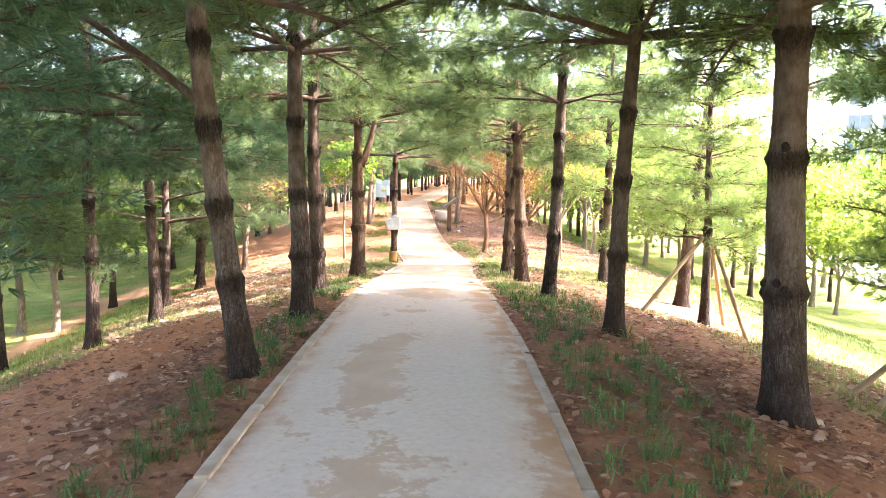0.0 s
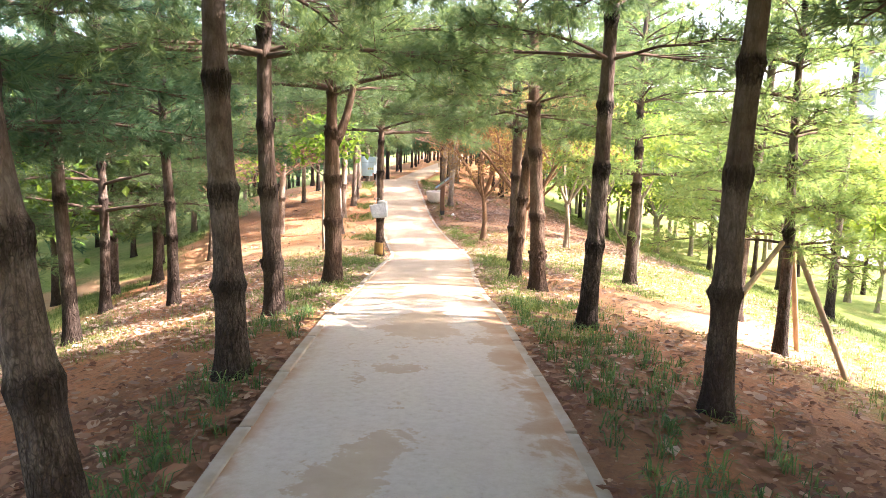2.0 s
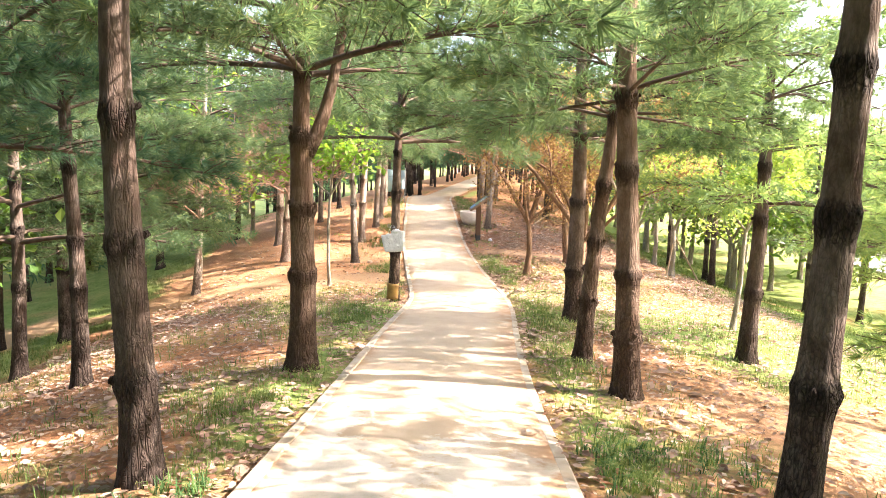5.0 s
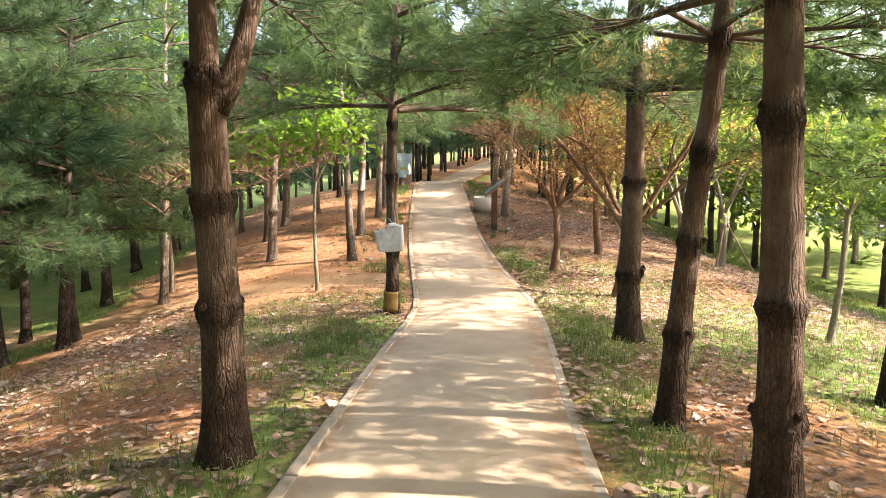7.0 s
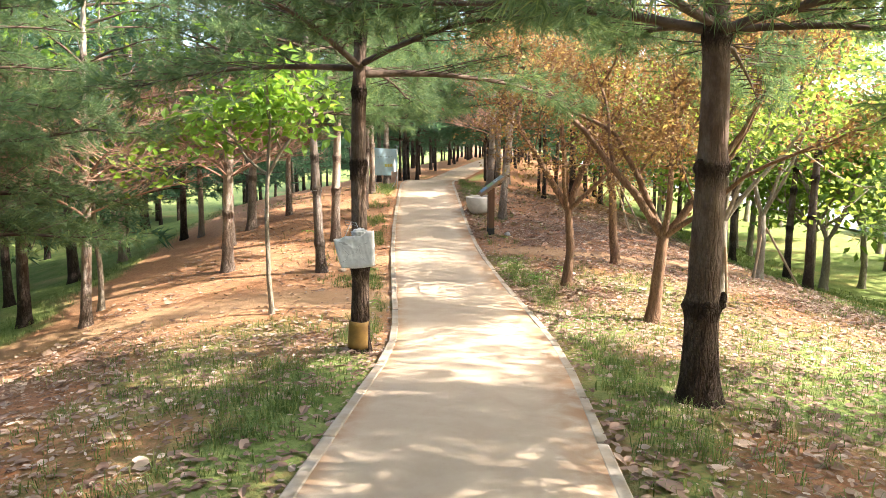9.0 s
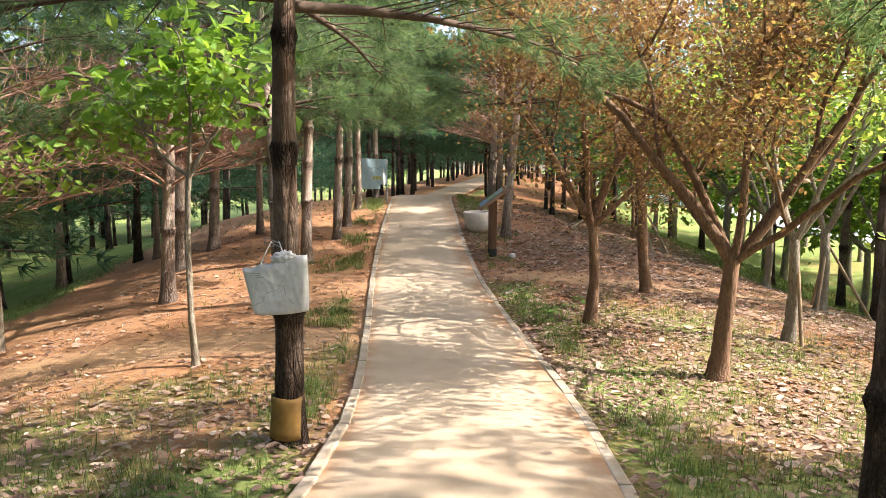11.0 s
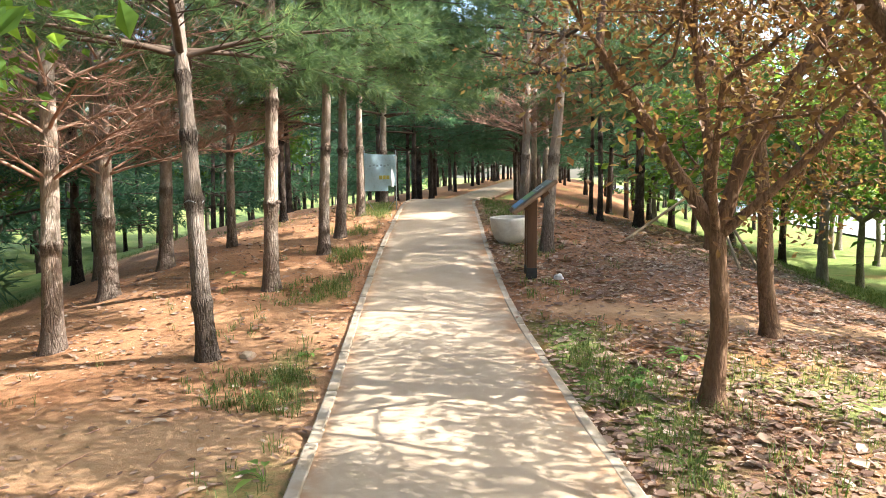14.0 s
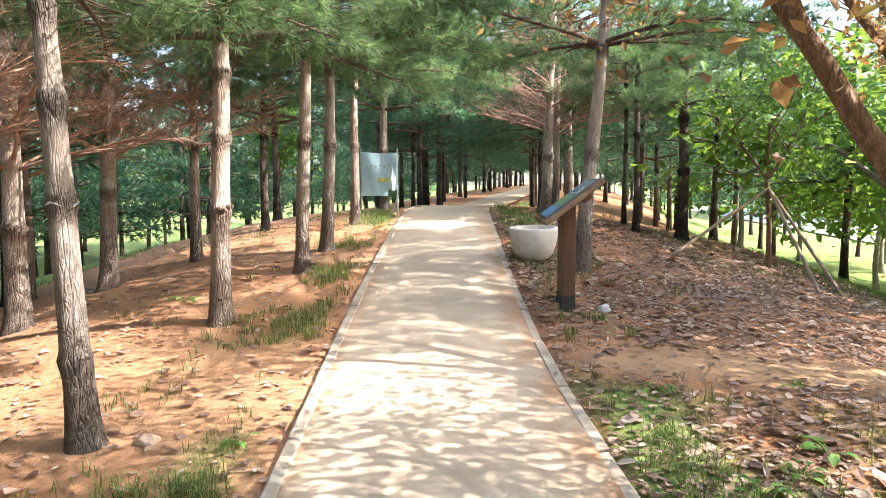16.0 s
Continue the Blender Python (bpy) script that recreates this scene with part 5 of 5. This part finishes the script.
def tower_block(x, y, w, d, floors, turn):
    """A white apartment tower with recessed windows and balconies on each floor."""
    high = floors * 2.9 + 1.5
    block = empty("apartment_tower", pose(x, y, FIELD, 0, 0, turn))
    part("wall", bm_mesh("wall", box(w, d, high, pose(0, 0, high / 2)), WALL), block)
    part("roof", bm_mesh("roof", box(w + 0.6, d + 0.6, 0.8, pose(0, 0, high + 0.4), 0.1), WALL), block)
    frame_me = None
    for k in range(floors):
        for c in range(5):
            cx, cz = (c - 2) * w / 5.2, 1.9 + k * 2.9
            if frame_me is None:
                bm = box(w / 5.2 * 0.74, 0.12, 1.75)
                bmesh.ops.inset_region(bm, faces=[f for f in bm.faces if abs(f.normal.y) > 0.9], thickness=0.09, depth=-0.04)
                frame_me = bm_mesh("window", bm, STEEL)
                glass_me = bm_mesh("pane", box(w / 5.2 * 0.31, 0.05, 1.5), GLASS)
                slab_me = bm_mesh("balcony", box(w / 5.2 * 0.8, 0.5, 0.9, None, 0.03), WALL)
            win = part("window", frame_me, block)
            win.location = (cx, -d / 2 - 0.03, cz)
            for s in (-1, 1):
                pane = part("pane", glass_me, win)
                pane.location = (s * w / 5.2 * 0.17, -0.05, 0)
            if c % 2 == 1:
                slab = part("balcony", slab_me, block)
                slab.location = (cx, -d / 2 - 0.2, cz - 1.3)
    return tagged(block, "white high-rise apartment tower with dark windows", "building")


tower_block(57.0, 82.0, 18, 11, 17, -30)


def parked_car(x, y, turn):
    car = empty("car", pose(x, y, FIELD + 0.1, 0, 0, turn))
    side = [(-2.1, 0.35), (-2.15, 0.7), (-1.95, 0.9), (-1.35, 1.0), (-0.75, 1.42), (0.75, 1.45), (1.55, 1.0), (2.05, 0.92), (2.15, 0.6), (2.1, 0.35)]
    bm = bmesh.new()
    rings = []
    for s, k in ((-0.85, 0.97), (-0.6, 1.0), (0.6, 1.0), (0.85, 0.97)):
        rings.append([bm.verts.new((px * k, s * (0.84 if pz > 1.1 else 1.0), pz)) for px, pz in side])
    for r0, r1 in zip(rings, rings[1:]):
        for i in range(len(side)):
            bm.faces.new((r0[i], r0[(i + 1) % len(side)], r1[(i + 1) % len(side)], r1[i]))
    bm.faces.new(rings[0]), bm.faces.new(rings[-1])
    bmesh.ops.bevel(bm, geom=bm.edges[:], offset=0.04, segments=2, affect="EDGES")
    part("body", bm_mesh("body", bm, CAR_PAINT, True), car)
    for s in (-1, 1):
        part("side_window", bm_mesh("side_window", box(1.7, 0.03, 0.34, pose(0.1, s * 0.80, 1.2), 0.01), GLASS), car)
        for wx in (-1.3, 1.3):
            pts = [(wx, s * 0.62, 0.32), (wx, s * 0.64, 0.32), (wx, s * 0.86, 0.32), (wx, s * 0.88, 0.32)]
            wheel = part("wheel", raw_mesh("wheel", *tube(pts, [0.28, 0.32, 0.32, 0.26], 20), RUBBER, True), car)
            part("rim", raw_mesh("rim", *tube([(wx, s * 0.84, 0.32), (wx, s * 0.89, 0.32), (wx, s * 0.895, 0.32)], [0.2, 0.19, 0.005], 16), STEEL, True), wheel)
    return tagged(car, "white parked car on the lane beyond the trees", "car")


parked_car(18.6, 41.0, 92)

# ---------------------------------------------------------------- grass, lilyturf and fallen leaves
npr = np.random.default_rng(77)


def blades(points, count, height, width, bend, rng):
    """Clumps of bent two-piece blades rooted at the points."""
    n = len(points) * count
    root = np.repeat(points, count, 0) + np.concatenate([rng.normal(size=(n, 2)) * 0.03, np.zeros((n, 1))], 1)
    a = rng.uniform(0, 6.283, n)
    out = np.stack([np.cos(a), np.sin(a), np.zeros(n)], -1)
    side = np.stack([-np.sin(a), np.cos(a), np.zeros(n)], -1)
    size = height * rng.uniform(0.5, 1.25, (n, 1))
    lean = bend * rng.uniform(0.3, 1.4, (n, 1))
    up = np.array([0, 0, 1.0])
    midp = root + up * size * 0.62 + out * size * lean * 0.35
    tip = root + up * size * (1.0 - 0.35 * lean) + out * size * lean
    w = width * rng.uniform(0.6, 1.2, (n, 1))
    v = np.stack([root - side * w * 0.5 - up * 0.02, root + side * w * 0.5 - up * 0.02, midp + side * w * 0.45, midp - side * w * 0.45, tip], 1).reshape(-1, 3)
    k = np.arange(n)[:, None] * 5
    return v, np.concatenate([k + [[0, 1, 2]], k + [[0, 2, 3]], k + [[3, 2, 4]]], 1).reshape(-1, 3)


def rooted(x, y):
    keep = off_path(x, y) > 0.19
    x, y = x[keep], y[keep]
    return np.stack([x, y, ground_z(x, y)], -1)


# lilyturf rows beside the path's first stretch
rows_l = [(-1, o, y) for o in (0.26, 0.42, 0.62) for y in np.arange(0.6, 9.5, 0.17)]
rows_r = [(1, o, y) for o in (0.28, 0.46, 0.66, 0.88, 1.1) for y in np.arange(0.6, 10.5, 0.17)]
sd, lo, ly = np.array(rows_l + rows_r).T
lo, ly = lo + npr.normal(size=len(lo)) * 0.07, ly + npr.normal(size=len(ly)) * 0.06
lx = np.where(sd < 0, path_left(ly) - lo, path_right(ly) + lo)
keep = lattice(lx, ly, 0.7, 51) > np.where(sd < 0, 0.36, 0.2)
lx, ly = lx[keep], ly[keep]
tagged(new("lilyturf", raw_mesh("lilyturf", *blades(rooted(lx, ly), 17, 0.115, 0.0085, 1.15, npr), LILY)), "dark green lilyturf tufts along the path's edges", "plants", kind="stuff")

# meadow grass where the ground is green
gx_, gy_ = npr.uniform(-9, 9.5, 62000), npr.uniform(1.5, 36, 62000)
share = grass_share(gx_, gy_) * (1 - trail_share(gx_, gy_))
keep = npr.random(62000) < np.clip((share - 0.3) * 1.1, 0, 0.5)
gx_, gy_ = gx_[keep], gy_[keep]
tagged(new("grass", raw_mesh("grass", *blades(rooted(gx_, gy_), 6, 0.10, 0.0055, 0.95, npr), GRASS)), "short yellow-green meadow grass in patches", "grass", kind="stuff")
vy = npr.uniform(8, 36, 4600)
vs = npr.random(4600) < 0.62
vo = npr.gamma(2.5, 0.18, 4600) + 0.2
vx = np.where(vs, path_left(vy) - vo, path_right(vy) + vo)
keep = (lattice(vx, vy, 1.1, 61) > 0.5) & (lattice(vx, vy, 0.3, 62) > 0.36) & (trail_share(vx, vy) < 0.25)
tagged(new("verge_grass", raw_mesh("verge_grass", *blades(rooted(vx[keep], vy[keep]), 9, 0.125, 0.0062, 1.1, npr), GRASS)), "long fresh grass tufts along the kerbs", "grass", kind="stuff")

# fallen leaves
fx_, fy_ = npr.uniform(-6.5, 7, 250000), npr.uniform(0.8, 34, 250000)
keep = (npr.random(250000) < litter_share(fx_, fy_) * np.where(fx_ > path_right(fy_), np.interp(fy_, (17, 20), (0.9, 1.15)), 0.75)) & (off_path(fx_, fy_) > 0.05)
fx_, fy_ = fx_[keep], fy_[keep]


def lying_leaves(x, y, z, size, rng):
    n = len(x)
    a = rng.uniform(0, 6.283, n)
    d = np.stack([np.cos(a), np.sin(a), rng.normal(size=n) * 0.15], -1)
    s = np.stack([-np.sin(a), np.cos(a), rng.normal(size=n) * 0.2], -1)
    c = np.stack([x, y, z + rng.uniform(0.004, 0.018, n)], -1)
    L = size * np.exp(rng.normal(size=(n, 1)) * 0.38)
    w = rng.uniform(0.16, 0.42, (n, 1))
    lift = np.array([0, 0, 1.0]) * L * rng.uniform(0.0, 0.2, (n, 1))
    curl = np.array([0, 0, 1.0]) * L * rng.uniform(0.0, 0.14, (n, 1))
    v = np.stack([c - d * L * 0.5, c - d * L * 0.22 + s * L * w * 0.85 + lift, c + d * L * 0.18 + s * L * w + lift, c + d * L * 0.5 + curl, c + d * L * 0.2 - s * L * w * 0.9 + lift, c - d * L * 0.2 - s * L * w + lift * 0.6], 1).reshape(-1, 3)
    k = np.arange(n)[:, None] * 6
    return v, np.concatenate([k + [[0, 1, 2]], k + [[0, 2, 3]], k + [[0, 3, 4]], k + [[0, 4, 5]]], 1).reshape(-1, 3)


near = fy_ < 8.5 + 1.5 * npr.normal(size=len(fy_))
tagged(new("fallen_leaves", raw_mesh("fallen_leaves", *lying_leaves(fx_[~near], fy_[~near], ground_z(fx_[~near], fy_[~near]), 0.049, npr), FALLEN)), "dry tan fallen leaves scattered over soil and grass", "leaves", kind="stuff")
tagged(new("fallen_leaves", raw_mesh("fallen_leaves", *lying_leaves(fx_[near], fy_[near], ground_z(fx_[near], fy_[near]), 0.05, npr), FALLEN_RED)), "red-brown fallen leaves and needles on bare soil", "leaves", kind="stuff")

# fallen twigs
twigs = Soup()
for _ in range(260):
    x, y, a, size = npr.uniform(-5, 5), npr.uniform(2, 30), npr.uniform(0, 6.283), npr.uniform(0.08, 0.34)
    if off_path(x, y) < 0.2:
        continue
    k = np.linspace(-0.5, 0.5, 4)
    xx, yy = x + np.cos(a) * k * size + 0.03 * size * npr.normal(size=4), y + np.sin(a) * k * size
    twigs.add(*tube(np.stack([xx, yy, ground_z(xx, yy) + 0.008], -1), np.array([0.005, 0.0045, 0.004, 0.002]), 4))
tagged(new("fallen_twigs", raw_mesh("fallen_twigs", *twigs.arrays(), DEAD_TWIG)), "thin dry twigs lying on the soil", "twigs", kind="stuff")


def weed(x, y, leaves, size, seed):
    """A leafy weed: stalks with long pointed leaves, each folded along its rib."""
    rng_ = np.random.default_rng(seed)
    plant = empty("weed_plant", pose(x, y, gz(x, y)))
    stalks, blades_ = Soup(), Soup()
    for k in range(leaves):
        a, up = rng_.uniform(0, 6.283), rng_.uniform(0.35, 1.0)
        d = np.array([math.cos(a), math.sin(a), up])
        root, tip = np.array([0, 0, -0.01]), d * size * rng_.uniform(0.45, 0.7)
        stalks.add(*tube([root, tip * 0.5 + np.array([0, 0, 0.01]), tip], [0.004, 0.003, 0.002], 4))
        out, s = np.array([math.cos(a), math.sin(a), -0.12]), np.array([-math.sin(a), math.cos(a), 0])
        L, w = size * rng_.uniform(0.6, 1.0), size * 0.2
        rows = [(0, 0.15, 0), (0.3, 1.0, 0.05), (0.6, 0.85, 0.03), (0.85, 0.4, -0.05), (1.0, 0.02, -0.12)]
        v = [tip + out * L * f + s * w * g * q + np.array([0, 0, L * h + (0.25 * w * g if q else 0)]) for f, g, h in rows for q in (-1, 0, 1)]
        i = np.arange(4)[:, None] * 3
        blades_.add(v, np.concatenate([i + [[0, 1, 4, 3]], i + [[1, 2, 5, 4]]]))
    part("stalk", raw_mesh("stalk", *stalks.arrays(), WEED, True), plant)
    part("foliage", raw_mesh("foliage", *blades_.arrays(), WEED, True), plant)
    return tagged(plant, "low green weed with long pointed leaves among dry leaves", "plant", "weeds")


for i, (x, y, n, size) in enumerate([(1.43, 23.13, 10, 0.13), (0.62, 23.9, 8, 0.10), (1.69, 24.3, 6, 0.09), (0.9, 22.3, 12, 0.14), (-1.5, 20.5, 6, 0.13), (-1.95, 22.95, 9, 0.09), (0.85, 22.55, 10, 0.12), (1.15, 22.8, 9, 0.11), (0.5, 25.7, 8, 0.08), (-4.0, 26.4, 4, 0.18)]):
    weed(x, y, n, size, 700 + i)

# ---------------------------------------------------------------- kerb stones, piece by piece
KERB_MESHES = []
for k in range(4):
    bm = box(0.085, 0.99, 0.14, None, 0.012, 2)
    for v in bm.verts:
        v.co += Vector((0.006, 0.004, 0.005)) * noise.noise(v.co * 5 + Vector((k * 9.0, 0, 0)))
    KERB_MESHES.append(bm_mesh("kerb_stone", bm, KERB))
for which, edge_of, s in (("left", path_left, -1), ("right", path_right, 1)):
    y, k = -3.0, 0
    while y < 38:
        y2 = y + 1.0
        a, b = Vector((edge_of(y), y, float(ridge(y)))), Vector((edge_of(y2), y2, float(ridge(y2))))
        mid, d = (a + b) / 2, b - a
        stone = part("kerb_stone", KERB_MESHES[k % 4], path)
        stone.matrix_basis = pose(mid.x + s * 0.035, mid.y, mid.z - 0.036 - (0.014 if s > 0 else 0) + rng.uniform(-0.006, 0.006), math.degrees(math.atan2(d.z, d.y)), rng.uniform(-2, 2), -math.degrees(math.atan2(d.x, d.y)) + rng.uniform(-0.5, 0.5))
        y, k = y2, k + 1
